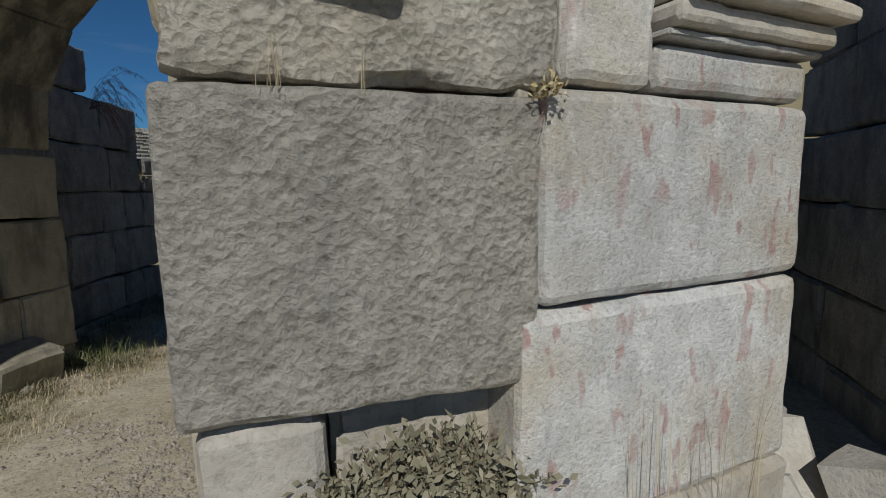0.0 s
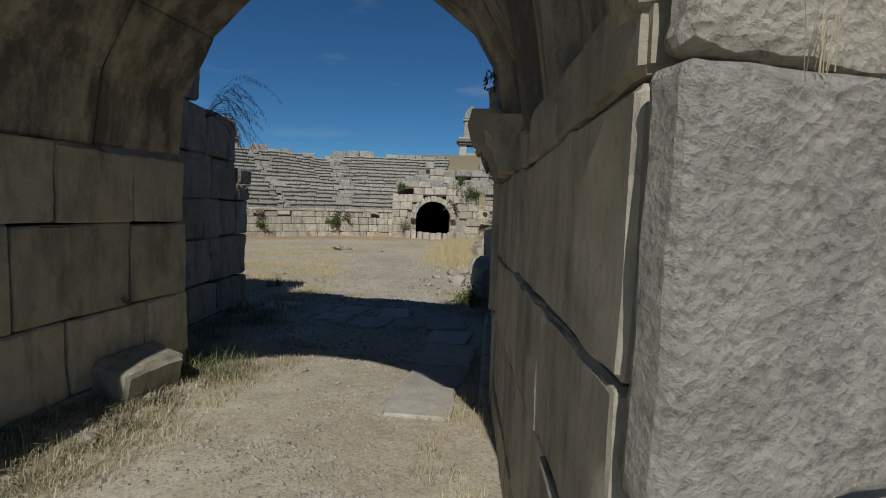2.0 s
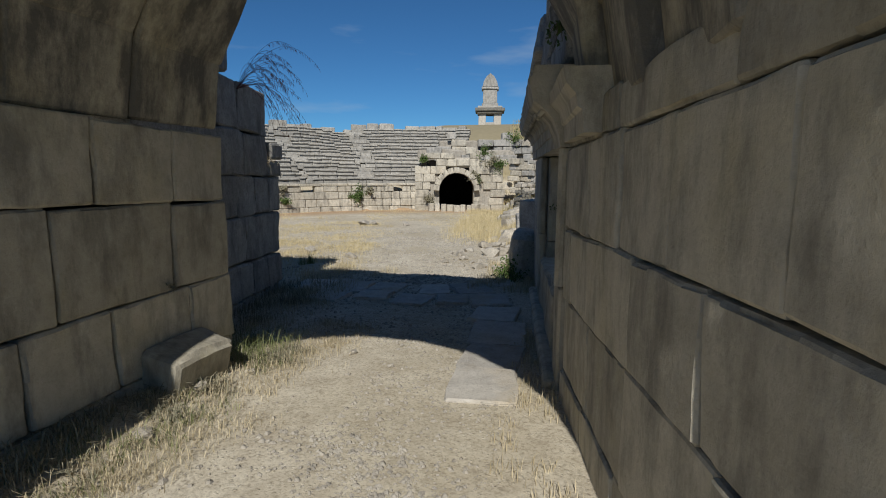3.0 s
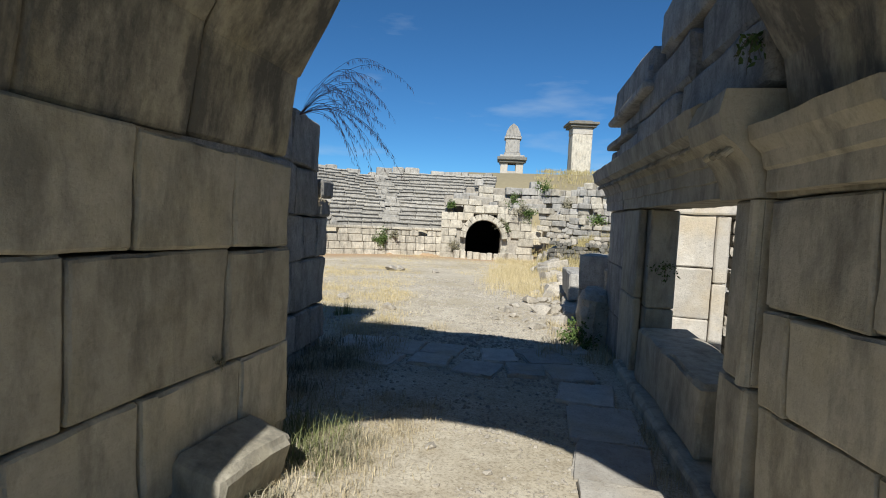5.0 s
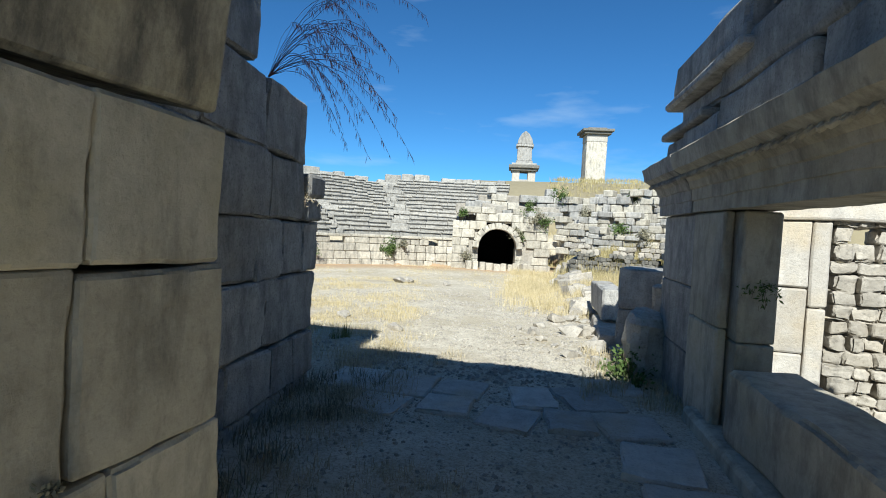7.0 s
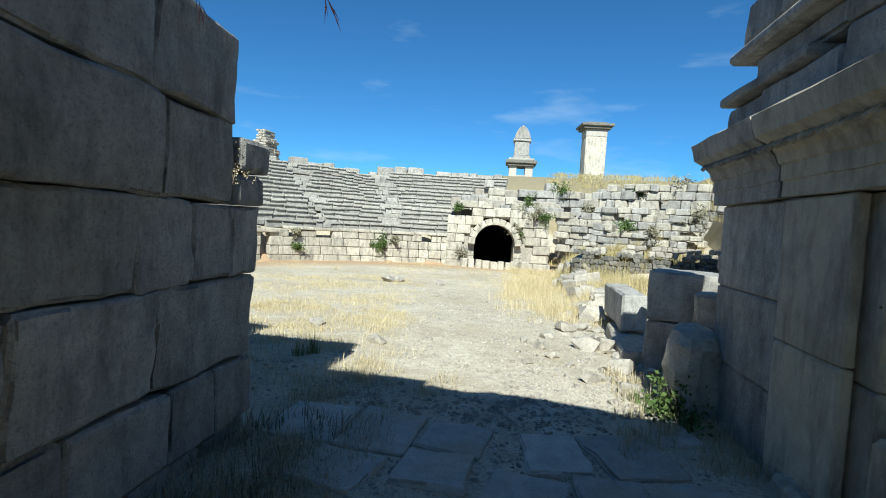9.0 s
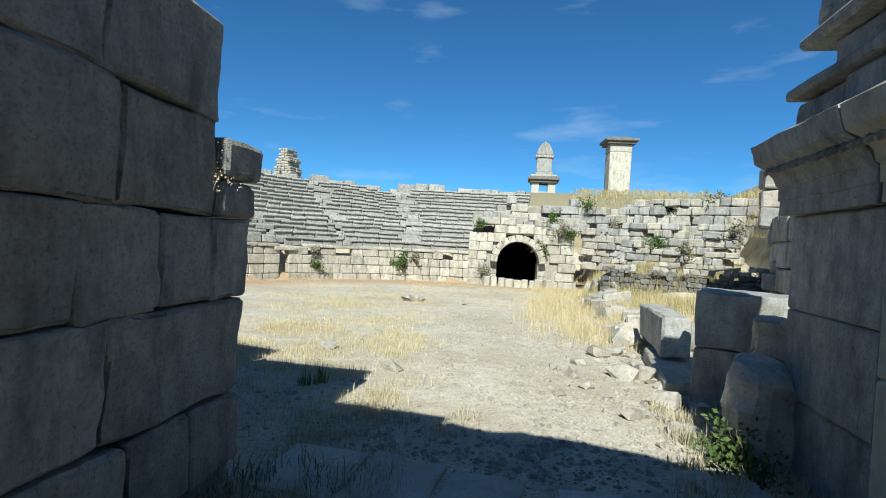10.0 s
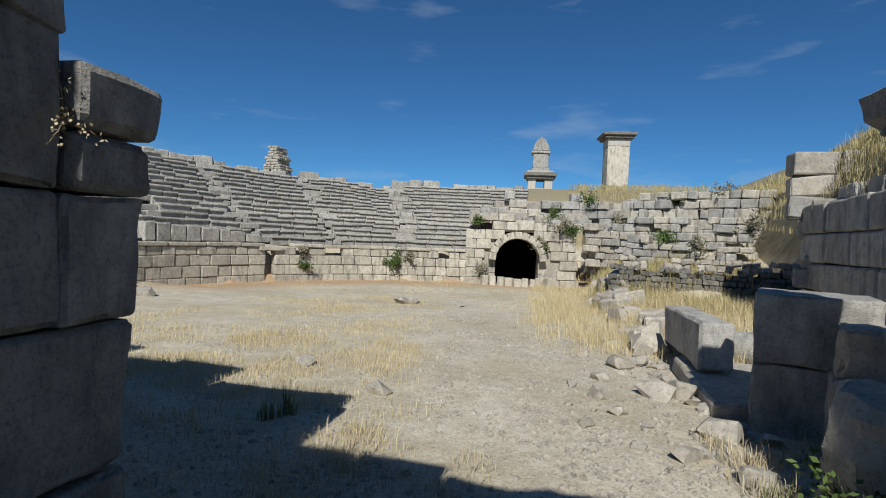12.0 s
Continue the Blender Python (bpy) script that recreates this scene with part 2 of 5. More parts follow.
def rounded_block(bm, size, m, r=0.02, n=(3, 1, 3), amp=0.008, rough=2.0, seed=0.0):
    """Adds a hewn block: a box with worn, rounded, uneven edges, of size (x, y, z), at the pose m."""
    half = [s / 2 for s in size]
    r = min(r, min(half) * 0.6)
    grid = [steps(h, r, k) for h, k in zip(half, n)]
    verts = {}

    def vert(i, j, k):
        key = (i, j, k)
        if key in verts:
            return verts[key]
        p = Vector((grid[0][i], grid[1][j], grid[2][k]))
        core = Vector([max(-(h - r), min(h - r, v)) for v, h in zip(p, half)])
        d = p - core
        if d.length > 1e-9:
            p = core + d.normalized() * r
        if amp:
            q = (p + Vector((seed * 13.7, seed * 7.1, seed * 3.3))) * rough
            e = noise.noise_vector(q) * amp + noise.noise_vector(q * 3.1) * amp * 0.5
            if d.length > 1e-9 and sum(abs(v) > 1e-6 for v in d) >= 2:
                e = e * 1.3 - d.normalized() * amp * max(0, noise.noise((q / rough) * 7.0 + Vector((5, 5, 5)))) * 3
            p = p + e
        verts[key] = bm.verts.new(m @ p)
        return verts[key]

    nx, ny, nz = (len(g) - 1 for g in grid)
    for i in range(nx):
        for j in range(ny):
            bm.faces.new((vert(i, j, 0), vert(i, j + 1, 0), vert(i + 1, j + 1, 0), vert(i + 1, j, 0)))
            bm.faces.new((vert(i, j, nz), vert(i + 1, j, nz), vert(i + 1, j + 1, nz), vert(i, j + 1, nz)))
    for i in range(nx):
        for k in range(nz):
            bm.faces.new((vert(i, 0, k), vert(i + 1, 0, k), vert(i + 1, 0, k + 1), vert(i, 0, k + 1)))
            bm.faces.new((vert(i, ny, k), vert(i, ny, k + 1), vert(i + 1, ny, k + 1), vert(i + 1, ny, k)))
    for j in range(ny):
        for k in range(nz):
            bm.faces.new((vert(0, j, k), vert(0, j, k + 1), vert(0, j + 1, k + 1), vert(0, j + 1, k)))
            bm.faces.new((vert(nx, j, k), vert(nx, j + 1, k), vert(nx, j + 1, k + 1), vert(nx, j, k + 1)))
    return list(verts.values())


def block(name, size, m, mat, parent=None, label="", r=0.02, n=(3, 1, 3), amp=0.008, rough=2.0):
    bm = bmesh.new()
    rounded_block(bm, size, m, r, n, amp, rough, R.random() * 50)
    return finish(name, bm, mat, parent, label)


class Run:
    """A straight wall on the plan from a to b; side +1 puts the visible face to the left of the way from a to b."""

    def __init__(self, a, b, thick, side):
        self.a, self.b, self.thick, self.side = Vector((*a, 0)), Vector((*b, 0)), thick, side
        self.u = (self.b - self.a).normalized()
        self.length = (self.b - self.a).length
        self.n = Vector((-self.u.y, self.u.x, 0)) * side

    def at(self, s0, s1, z0, z1, proud=0.0, thick=None):
        """Pose and size of a block between s0..s1 along the wall and z0..z1."""
        th = thick or self.thick
        c = self.a + self.u * (s0 + s1) / 2 + self.n * (proud - th / 2)
        m = Matrix((self.u, -self.n * 1, Vector((0, 0, 1)))).transposed()
        if m.determinant() < 0:
            m = Matrix((-self.u, -self.n, Vector((0, 0, 1)))).transposed()
        m = m.to_4x4()
        m.translation = (c.x, c.y, (z0 + z1) / 2)
        return (s1 - s0, th, z1 - z0), m


def ashlar(wall, run, courses, mat, gap=0.008, r=0.022, amp=0.007, n=(5, 1, 4), proud=0.012, name="stone_block", mats=None):
    """Blocks laid in courses: each course is (z0 at start, z0 at end, z1 at start, z1 at end, joints)."""
    for za0, za1, zb0, zb1, joints in courses:
        for s0, s1 in zip(joints, joints[1:]):
            f = (s0 + s1) / 2 / run.length
            z0, z1 = za0 + (za1 - za0) * f, zb0 + (zb1 - zb0) * f
            size, m = run.at(s0 + gap / 2, s1 - gap / 2, z0 + gap / 2, z1 - gap / 2, R.uniform(-proud, proud))
            tilt = math.atan2(((za1 - za0) + (zb1 - zb0)) / 2, run.length)
            m = m @ Matrix.Rotation(-tilt if m.to_3x3().col[0].dot(run.u) > 0 else tilt, 4, "Y")
            block(name, size, m, R.choice(mats) if mats else mat, wall, "", r, n, amp)


def structure(name, label, category="wall"):
    return empty(name, label, category, kind="structure")


def clamp(v, a=0.0, b=1.0):
    return max(a, min(b, v))


def smooth(a, b, v):
    t = clamp((v - a) / (b - a))
    return t * t * (3 - 2 * t)

# ---- ground ----
CX, CY, RO = -3.5, 16.5, 11.5


def ground_z(x, y):
    z = 0.06 * clamp(4 - y, 0, 5.5) - 0.03 * clamp(y - 6, 0, 14)
    z += 0.13 * smooth(-0.8, -1.5, x) * smooth(3.6, 2.6, y)
    d = math.hypot(x - CX, y - CY)
    ang = math.degrees(math.atan2(y - CY, x - CX)) % 360
    cav = smooth(101, 110, ang) * smooth(262, 240, ang)
    z += cav * (smooth(11.8, 12.4, d) * 1.40 + clamp((d - 12.5) * 0.43, 0, 3.3) * (1 + 0.40 * smooth(130, 200, ang)))
    edge = x - 3.4 - 1.5 * smooth(17.0, 20.5, y)
    right = (2.6 * smooth(0.1, 0.4, edge) + clamp((edge - 0.15) * 2.2, 0, 1.5) + clamp((edge - 0.8) * 0.6, 0, 4.0)) * smooth(10.5, 12.3, y)
    shelf = smooth(-1.3, 0.3, x) * (0.45 * smooth(13.5, 19, y) + 0.55 * smooth(20.9 - 0.2 * x, 21.3 - 0.2 * x, y))
    start = 27.5 + 9.0 * smooth(-0.5, -1.6, x) * smooth(-9, -7.5, x)
    far = smooth(start, start + 6, y) * 3.2 + smooth(34, 58, y) * 4.4
    z = z + (1 - cav) * max(right, far, shelf, shelf + smooth(-0.5, 2.5, x) * smooth(22, 27, y) * 0.9)
    return z + 0.02 * noise.noise(Vector((x * 0.8, y * 0.8, 0)))


def build_ground():
    xs = sorted({*np.round(np.arange(-8, 5.01, 0.2), 2), *np.arange(-30, 16.1, 0.8).round(2), *np.arange(-90, 91, 8.0), -900.0, -400.0, -200.0, 200.0, 400.0, 900.0})
    ys = sorted({*np.round(np.arange(-3, 13.01, 0.2), 2), *np.arange(-8, 40.1, 0.8).round(2), *np.arange(-60, 121, 8.0), -900.0, -300.0, 200.0, 400.0, 900.0})
    bm = bmesh.new()
    grid = [[bm.verts.new((x, y, ground_z(x, y) + 0.012 * noise.noise(Vector((x * 3, y * 3, 4))))) for x in xs] for y in ys]
    for a, b in zip(grid, grid[1:]):
        for i in range(len(xs) - 1):
            bm.faces.new((a[i], a[i + 1], b[i + 1], b[i]))
    g = finish("ground", bm, EARTH)
    tagged(g, "trodden pale earth with gravel and dry soil", "ground", kind="structure")


build_ground()

# ---- passage walls ----
left_run = Run((-1.52, -1.3), (-1.52, 3.03), 1.2, -1)
wall_left = structure("wall_left", "shaded passage wall of large squared limestone blocks")


def ly(*ys):
    return [y + 1.3 for y in ys]


ashlar(wall_left, left_run, [
    (-0.2, -0.2, 0.30, 0.36, ly(-1.3, -0.4, 0.5, 1.3, 2.2, 3.03)),
    (0.30, 0.36, 0.87, 0.92, ly(-1.3, -0.3, 0.55, 1.17, 1.78, 2.50, 3.03)),
    (0.87, 0.92, 1.67, 1.56, ly(-1.3, -0.5, 0.40, 1.42, 2.38, 3.03)),
    (1.67, 1.56, 2.27, 2.11, ly(-1.3, -0.2, 0.85, 1.74, 2.43, 3.03)),
], PASSAGE, r=0.018, amp=0.013, n=(10, 1, 7), gap=0.009)

right_run = Run((1.87, -0.42), (1.40, 3.0), 0.28, 1)
wall_right = structure("wall_right", "shaded passage wall of large smooth limestone blocks")


def ry(*ys):
    return [y + 0.42 for y in ys]


ashlar(wall_right, right_run, [
    (-0.2, -0.2, 0.52, 0.30, ry(-0.325, 0.5, 1.4, 2.2, 3.0)),
    (0.52, 0.30, 1.10, 0.86, ry(-0.325, 0.4, 1.3, 2.1, 3.0)),
    (1.10, 0.86, 1.54, 1.40, ry(-0.325, 0.55, 1.25, 2.75, 3.0)),
    (1.54, 1.40, 2.06, 1.99, ry(-0.325, 0.20, 0.90, 1.55, 2.22, 3.0)),
    (2.06, 1.99, 2.26, 2.24, ry(-0.325, 0.51, 1.65, 2.15, 3.0)),
], PASSAGE, r=0.015, amp=0.011, n=(10, 1, 7), gap=0.011)

# unseen front pier across the way, added to shade the opposite side of the passage
wall_sun_block = structure("wall_sun_block", "unseen plain pier added to keep sun off the passage wall")
for z0, z1 in ((-0.3, 0.8), (0.81, 1.7), (1.71, 2.7), (2.71, 4.3)):
    block("stone_block", (2.44, 0.6, z1 - z0), pose(-2.13, -1.0, (z0 + z1) / 2), PASSAGE, wall_sun_block)

# ---- vault ----
def build_vault():
    bm = bmesh.new()
    zs = 2.20
    ylines = [-0.33, 0.45, 1.25, 2.1, 3.0]
    n = 9
    for ring, (y0, y1) in enumerate(zip(ylines, ylines[1:])):
        ym = (y0 + y1) / 2
        xl, xr = -1.52, 1.812 - 0.137 * ym
        c, rad = (xl + xr) / 2, (xr - xl) / 2
        for i in range(n):
            a0, a1 = math.pi * i / n, math.pi * (i + 1) / n
            am = (a0 + a1) / 2
            th = 0.52 + 0.05 * R.random()
            length = 2 * (rad + th * 0.5) * math.sin((a1 - a0) / 2) * 0.985
            dirv = Vector((math.cos(am), 0, math.sin(am)))
            tang = Vector((-math.sin(am), 0, math.cos(am)))
            m = Matrix((tang, Vector((0, 1, 0)), dirv)).transposed()
            if m.determinant() < 0:
                m = Matrix((-tang, Vector((0, 1, 0)), dirv)).transposed()
            m = m.to_4x4()
            ctr = Vector((c, ym, zs)) + dirv * (rad + th / 2 + R.uniform(-0.012, 0.012))
            m.translation = ctr
            rounded_block(bm, (length, y1 - y0 - 0.008, th), m, 0.025, (3, 4, 1), 0.01, 2.0, R.random() * 40)
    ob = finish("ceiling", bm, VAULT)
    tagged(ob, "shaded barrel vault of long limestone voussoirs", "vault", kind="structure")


build_vault()


def vault_fill():
    """Rubble core over the vault, which closes it to the light."""
    bm = bmesh.new()
    prof = []
    for i in range(13):
        a = math.pi * i / 12
        prof.append((0.06 + 1.95 * math.cos(a), 2.4 + 1.9 * math.sin(a) * (1.0 if i not in (0, 12) else 1)))
    vs = [[bm.verts.new((x + R.uniform(-.04, .04), y, z + R.uniform(-.05, .03))) for x, z in prof] for y in (-0.5, 0.6, 1.7, 2.9)]
    for a, b in zip(vs, vs[1:]):
        for i in range(12):
            bm.faces.new((a[i], a[i + 1], b[i + 1], b[i]))
    ob = finish("roof", bm, RUBBLE)
    tagged(ob, "rubble core over the vault", "roof", kind="structure")


vault_fill()
# unseen blocks added over the vault; their uneven tops shape its ground shadow
shadow_mass = structure("wall_shadow_mass", "unseen masonry added over the vault to cast its ground shadow")
x = -3.6
while x < 2.6:
    w = R.uniform(0.5, 0.9)
    top = 4.2 + R.uniform(-0.12, 0.12) - (0.25 if x > 0.9 else 0)
    low_z = 2.44 if x < -1.9 or x > 1.7 else 3.95
    block("stone_block", (w - 0.01, 1.3, top - low_z), pose(x + w / 2, 2.3, (top + low_z) / 2), GREY, shadow_mass, "", 0.04, (3, 3, 3), 0.03)
    x += w

# ---- front pier ----
pier = structure("wall_front", "sunlit pier of huge hewn limestone blocks with faded red paint")
pier_run = Run((1.89, -0.42), (2.63, -0.07), 0.16, -1)
pier_side = Run((2.645, -0.10), (3.57, 0.48), 0.5, -1)


def hewn(run, s0, s1, z0, z1, mat, proud, name="hewn_block", amp=0.016, n=(16, 1, 14), r=0.03, rough=5.0, label="", thick=None):
    size, m = run.at(s0, s1, z0, z1, proud, thick)
    return block(name, size, m, mat, pier, label, r, n, amp, rough)


PL = pier_run.length
hewn(pier_run, -0.005, PL, 1.365, 2.06, PIER, 0.03, amp=0.005, n=(64, 3, 56), rough=7.0, r=0.02, thick=0.10, label="rough-hewn grey limestone block")
hewn(pier_run, 0.02, PL + 0.05, 2.075, 2.95, PIER2, 0.015, thick=0.10, amp=0.012, n=(44, 2, 36), rough=7.0, r=0.03)
hewn(pier_run, 0.02, 0.30, 0.70, 1.352, PALE, 0.0, amp=0.010, thick=0.10)
hewn(pier_run, 0.31, PL + 0.02, 0.70, 1.32, PALE, -0.12, amp=0.02)
hewn(pier_run, 0.0, PL, -0.2, 0.69, PALE, 0.01, amp=0.015, thick=0.10)
hewn(pier_side, 0.0, 1.05, 1.55, 2.085, WASH, 0.0, amp=0.005, n=(26, 1, 16), rough=5.0)
hewn(pier_side, -0.06, 1.06, 0.90, 1.54, WASH, 0.0, amp=0.006, n=(26, 1, 16), rough=5.0)
hewn(pier_side, -0.05, 1.08, 0.4, 0.89, PALE, 0.01, amp=0.012)
hewn(pier_side, -0.05, 1.06, -0.2, 0.39, PALE, 0.03, amp=0.012)
hewn(pier_side, 0.06, 0.36, 2.10, 2.80, WASH, -0.005, amp=0.006)
hewn(pier_side, 0.37, 1.04, 2.10, 2.225, WASH, -0.01, amp=0.004)
hewn(pier_side, 0.37, 1.05, 2.23, 2.25, WASH, 0.02, "fillet", 0.003)
hewn(pier_side, 0.38, 1.07, 2.255, 2.32, PALE, 0.05, "cornice", 0.006, r=0.03)
hewn(pier_side, 0.38, 1.10, 2.325, 2.375, PALE, 0.10, "cornice", 0.004)
hewn(pier_side, 0.38, 1.07, 2.38, 2.80, PALE, 0.07, "cornice", 0.004)
size, m = pier_run.at(0.34, PL + 0.06, -0.2, 2.9, -0.15, 0.35)
block("core", size, m, PALE, pier)
# lichen-grey crumbs packed in the joint between the two columns of blocks
for i in range(16):
    z = R.uniform(1.45, 2.6)
    size, m = pier_side.at(-0.045 + R.uniform(-0.01, 0.02), -0.015, z, z + R.uniform(0.02, 0.06), -0.03, 0.06)
    block("joint_stone", (0.04, 0.05, size[2]), m, PALE, pier, "", 0.012, (1, 1, 1), 0.01, 9.0)

# shaded wall and arch pier farther along the outer front
outer = structure("wall_outer", "dark shaded ashlar wall of the outer front")
outer_run = Run((5.25, 3.7), (4.75, 0.6), 0.8, -1)
z = -0.3
for hgt in (0.7, 0.6, 0.65, 0.55, 0.6, 0.6, 0.6):
    s = 0.0
    while s < 3.0:
        w = R.uniform(0.7, 1.2)
        size, m = outer_run.at(s, s + w - 0.01, z, z + hgt - 0.01, R.uniform(-0.03, 0.03))
        block("stone_block", size, m, GREY, outer, "", 0.03, (4, 1, 3), 0.02)
        s += w
    z += hgt
outer_back = Run((2.55, 3.7), (5.1, 3.7), 0.6, -1)
z = -0.3
for hgt in (0.7, 0.6, 0.65, 0.55):
    for s in (0.0, 0.85, 1.7, 2.55):
        size, m = outer_back.at(s, s + 0.84, z, z + hgt - 0.01, R.uniform(-0.03, 0.03))
        block("stone_block", size, m, GREY, outer, "", 0.03, (4, 1, 3), 0.02)
    z += hgt
# flat slab above the view, added to keep sun off the outer back wall
block("arch_stone", (3.0, 1.9, 0.5), pose(4.75, 0.3, 4.2), GREY, outer, "", 0.05, (4, 4, 1), 0.03)

# ---- recessed wall beyond the vault ----
wall_far = structure("wall_recessed", "shaded stepped ashlar wall with missing upper blocks")
far_run = Run((-2.40, 3.0), (-2.87, 6.32), 1.1, -1)


def fy(*ys):
    return [y - 3.0 for y in ys]


ashlar(wall_far, far_run, [
    (-0.4, -0.4, 0.12, 0.10, fy(3.0, 3.9, 4.9, 5.6, 6.2)),
    (0.12, 0.10, 0.64, 0.56, fy(3.0, 3.8, 4.5, 5.25, 5.75, 6.26)),
    (0.64, 0.58, 1.23, 1.21, fy(3.0, 4.2, 5.1, 6.28)),
    (1.23, 1.21, 1.80, 1.73, fy(3.0, 3.9, 4.95, 5.45, 5.9, 6.32)),
    (1.80, 1.73, 2.42, 2.28, fy(3.0, 4.0, 5.13, 5.88)),
    (2.42, 2.28, 3.05, 2.90, fy(3.0, 4.1, 5.05, 5.92)),
    (3.05, 2.95, 3.6, 3.5, fy(3.0, 4.0, 4.9)),
], GREY, r=0.024, amp=0.026, n=(9, 1, 7), gap=0.012)
for z0, z1, pr in ((1.74, 1.97, 0.03), (1.98, 2.22, 0.06)):
    size, m = far_run.at(2.90, 3.34, z0, z1, pr)
    block("ledge_stone", size, m, GREY, wall_far, "", 0.04, (4, 2, 2), 0.016)

# block wall hidden behind the recessed wall, added to widen its ground shadow
shadow_caster = structure("wall_shadow_caster", "unseen block wall added to widen the recessed wall's shadow")
x = -3.6
while x > -9.5:
    w = R.uniform(0.7, 1.1)
    top = 2.05 + 0.38 * (-3.6 - x) + R.uniform(-0.1, 0.2)
    z = -0.5
    while z < top:
        hh = R.uniform(0.5, 0.65)
        block("stone_block", (w - 0.015, 0.9, hh - 0.012), pose(x - w / 2, 5.75, z + hh / 2), GREY, shadow_caster, "", 0.03, (2, 1, 2), 0.02)
        z += hh
    x -= w

# ---- doorway in the right wall ----
door = structure("door_1", "carved limestone doorway with mouldings, partly ruined", "doorway")


def rx(y):
    return 1.64 - 0.085 * y


door_run = Run((rx(2.72), 2.72), (rx(8.2), 8.2), 0.75, 1)


def dblock(name, y0, y1, z0, z1, mat=PASSAGE, proud=0.0, thick=None, r=0.02, amp=0.008, n=(4, 1, 4), parent=None, label=""):
    size, m = door_run.at(y0 - 2.72, y1 - 2.72, z0, z1, proud, thick)
    return block(name, size, m, mat, parent or door, label, r, n, amp)


dblock("pilaster", 3.06, 3.42, 0.92, 2.0, proud=0.0, thick=0.40)
dblock("pilaster_base", 3.06, 3.46, -0.1, 0.915, proud=0.01, thick=0.42)


def torus_strip(y, z0, z1, rad, proud):
    """A half-round moulding standing upright against the jamb."""
    bm = bmesh.new()
    c_ = door_run.a + door_run.u * (y - 2.72) + door_run.n * proud
    rings = []
    for k in range(9):
        z = z0 + (z1 - z0) * k / 8
        rings.append([bm.verts.new((c_.x + rad * math.cos(a * math.pi / 5) * (1 + 0.08 * noise.noise(Vector((a, z * 4, 1)))), c_.y + rad * math.sin(a * math.pi / 5), z)) for a in range(10)])
    for p_, q_ in zip(rings, rings[1:]):
        for i in range(10):
            bm.faces.new((p_[i], p_[(i + 1) % 10], q_[(i + 1) % 10], q_[i]))
    bm.faces.new(rings[0][::-1])
    bm.faces.new(rings[-1])
    finish("pilaster_moulding", bm, PASSAGE, door)


torus_strip(3.10, 0.93, 1.995, 0.045, 0.0)


def moulded(name, y0, y1, prof, mat, label="", amp=0.01, step=0.12):
    """A moulding: a profile of (proud, z) carried along the wall, with worn edges."""
    bm = bmesh.new()
    k = max(2, int((y1 - y0) / step))
    seed = R.random() * 40
    rows_ = []
    for i in range(k + 1):
        y = y0 + (y1 - y0) * i / k
        base = door_run.a + door_run.u * (y - 2.72)
        line_ = []
        for p, z in prof:
            q = Vector((y * 2.5, p * 9, z * 9 + seed))
            e = noise.noise_vector(q) * amp + noise.noise_vector(q * 2.7) * amp * 0.6
            v = base + door_run.n * p + Vector((0, 0, z)) + e
            line_.append(bm.verts.new(v))
        rows_.append(line_)
    n_ = len(prof)
    for a_, b_ in zip(rows_, rows_[1:]):
        for i in range(n_):
            bm.faces.new((a_[i], a_[(i + 1) % n_], b_[(i + 1) % n_], b_[i]))
    bm.faces.new(rows_[0][::-1])
    bm.faces.new(rows_[-1])
    bmesh.ops.recalc_face_normals(bm, faces=bm.faces)
    return finish(name, bm, mat, door, label)


LINTEL = [(-0.42, 2.02), (0.03, 2.02), (0.03, 2.14), (0.045, 2.145), (0.05, 2.25), (0.07, 2.26), (0.09, 2.33), (0.16, 2.40), (0.24, 2.45), (0.26, 2.52), (0.28, 2.60), (0.22, 2.64), (-0.42, 2.64)]
moulded("lintel", 3.55, 6.95, LINTEL, PASSAGE, "carved lintel with leaf moulding")
moulded("lintel", 6.98, 8.35, LINTEL, GREY, "carved lintel with leaf moulding")
CAP = [(-0.3, 2.005), (0.04, 2.005), (0.06, 2.10), (0.10, 2.20), (0.17, 2.28), (0.25, 2.34), (0.28, 2.46), (0.24, 2.60), (-0.3, 2.60)]
moulded("capital", 3.02, 3.56, CAP, PASSAGE, "carved acanthus capital")
moulded("impost", 1.95, 2.98, [(-0.2, 2.03), (0.02, 2.03), (0.03, 2.15), (0.05, 2.17), (0.07, 2.24), (0.12, 2.30), (0.14, 2.38), (-0.2, 2.38)], PASSAGE)


def leaf_band(y0, y1, z, p, mat):
    """Carved leaves along a moulding: short curled ribs."""
    y = y0
    while y < y1:
        bm = bmesh.new()
        base = door_run.a + door_run.u * (y - 2.72)
        for sgn in (-1, 0, 1):
            m = Matrix.Translation(base + door_run.n * (p + 0.02) + Vector((0, 0, z))) @ Matrix.Rotation(math.atan2(door_run.u.y, door_run.u.x), 4, "Z") @ Matrix.Rotation(sgn * 0.6, 4, "Y") @ Matrix.Rotation(0.7, 4, "X")
            rounded_block(bm, (0.022, 0.035, 0.10), m @ Matrix.Translation((sgn * 0.03, 0, 0)), 0.008, (1, 1, 2), 0.006, 8.0, R.random() * 9)
        finish("carved_leaf", bm, mat, door)
        y += 0.105


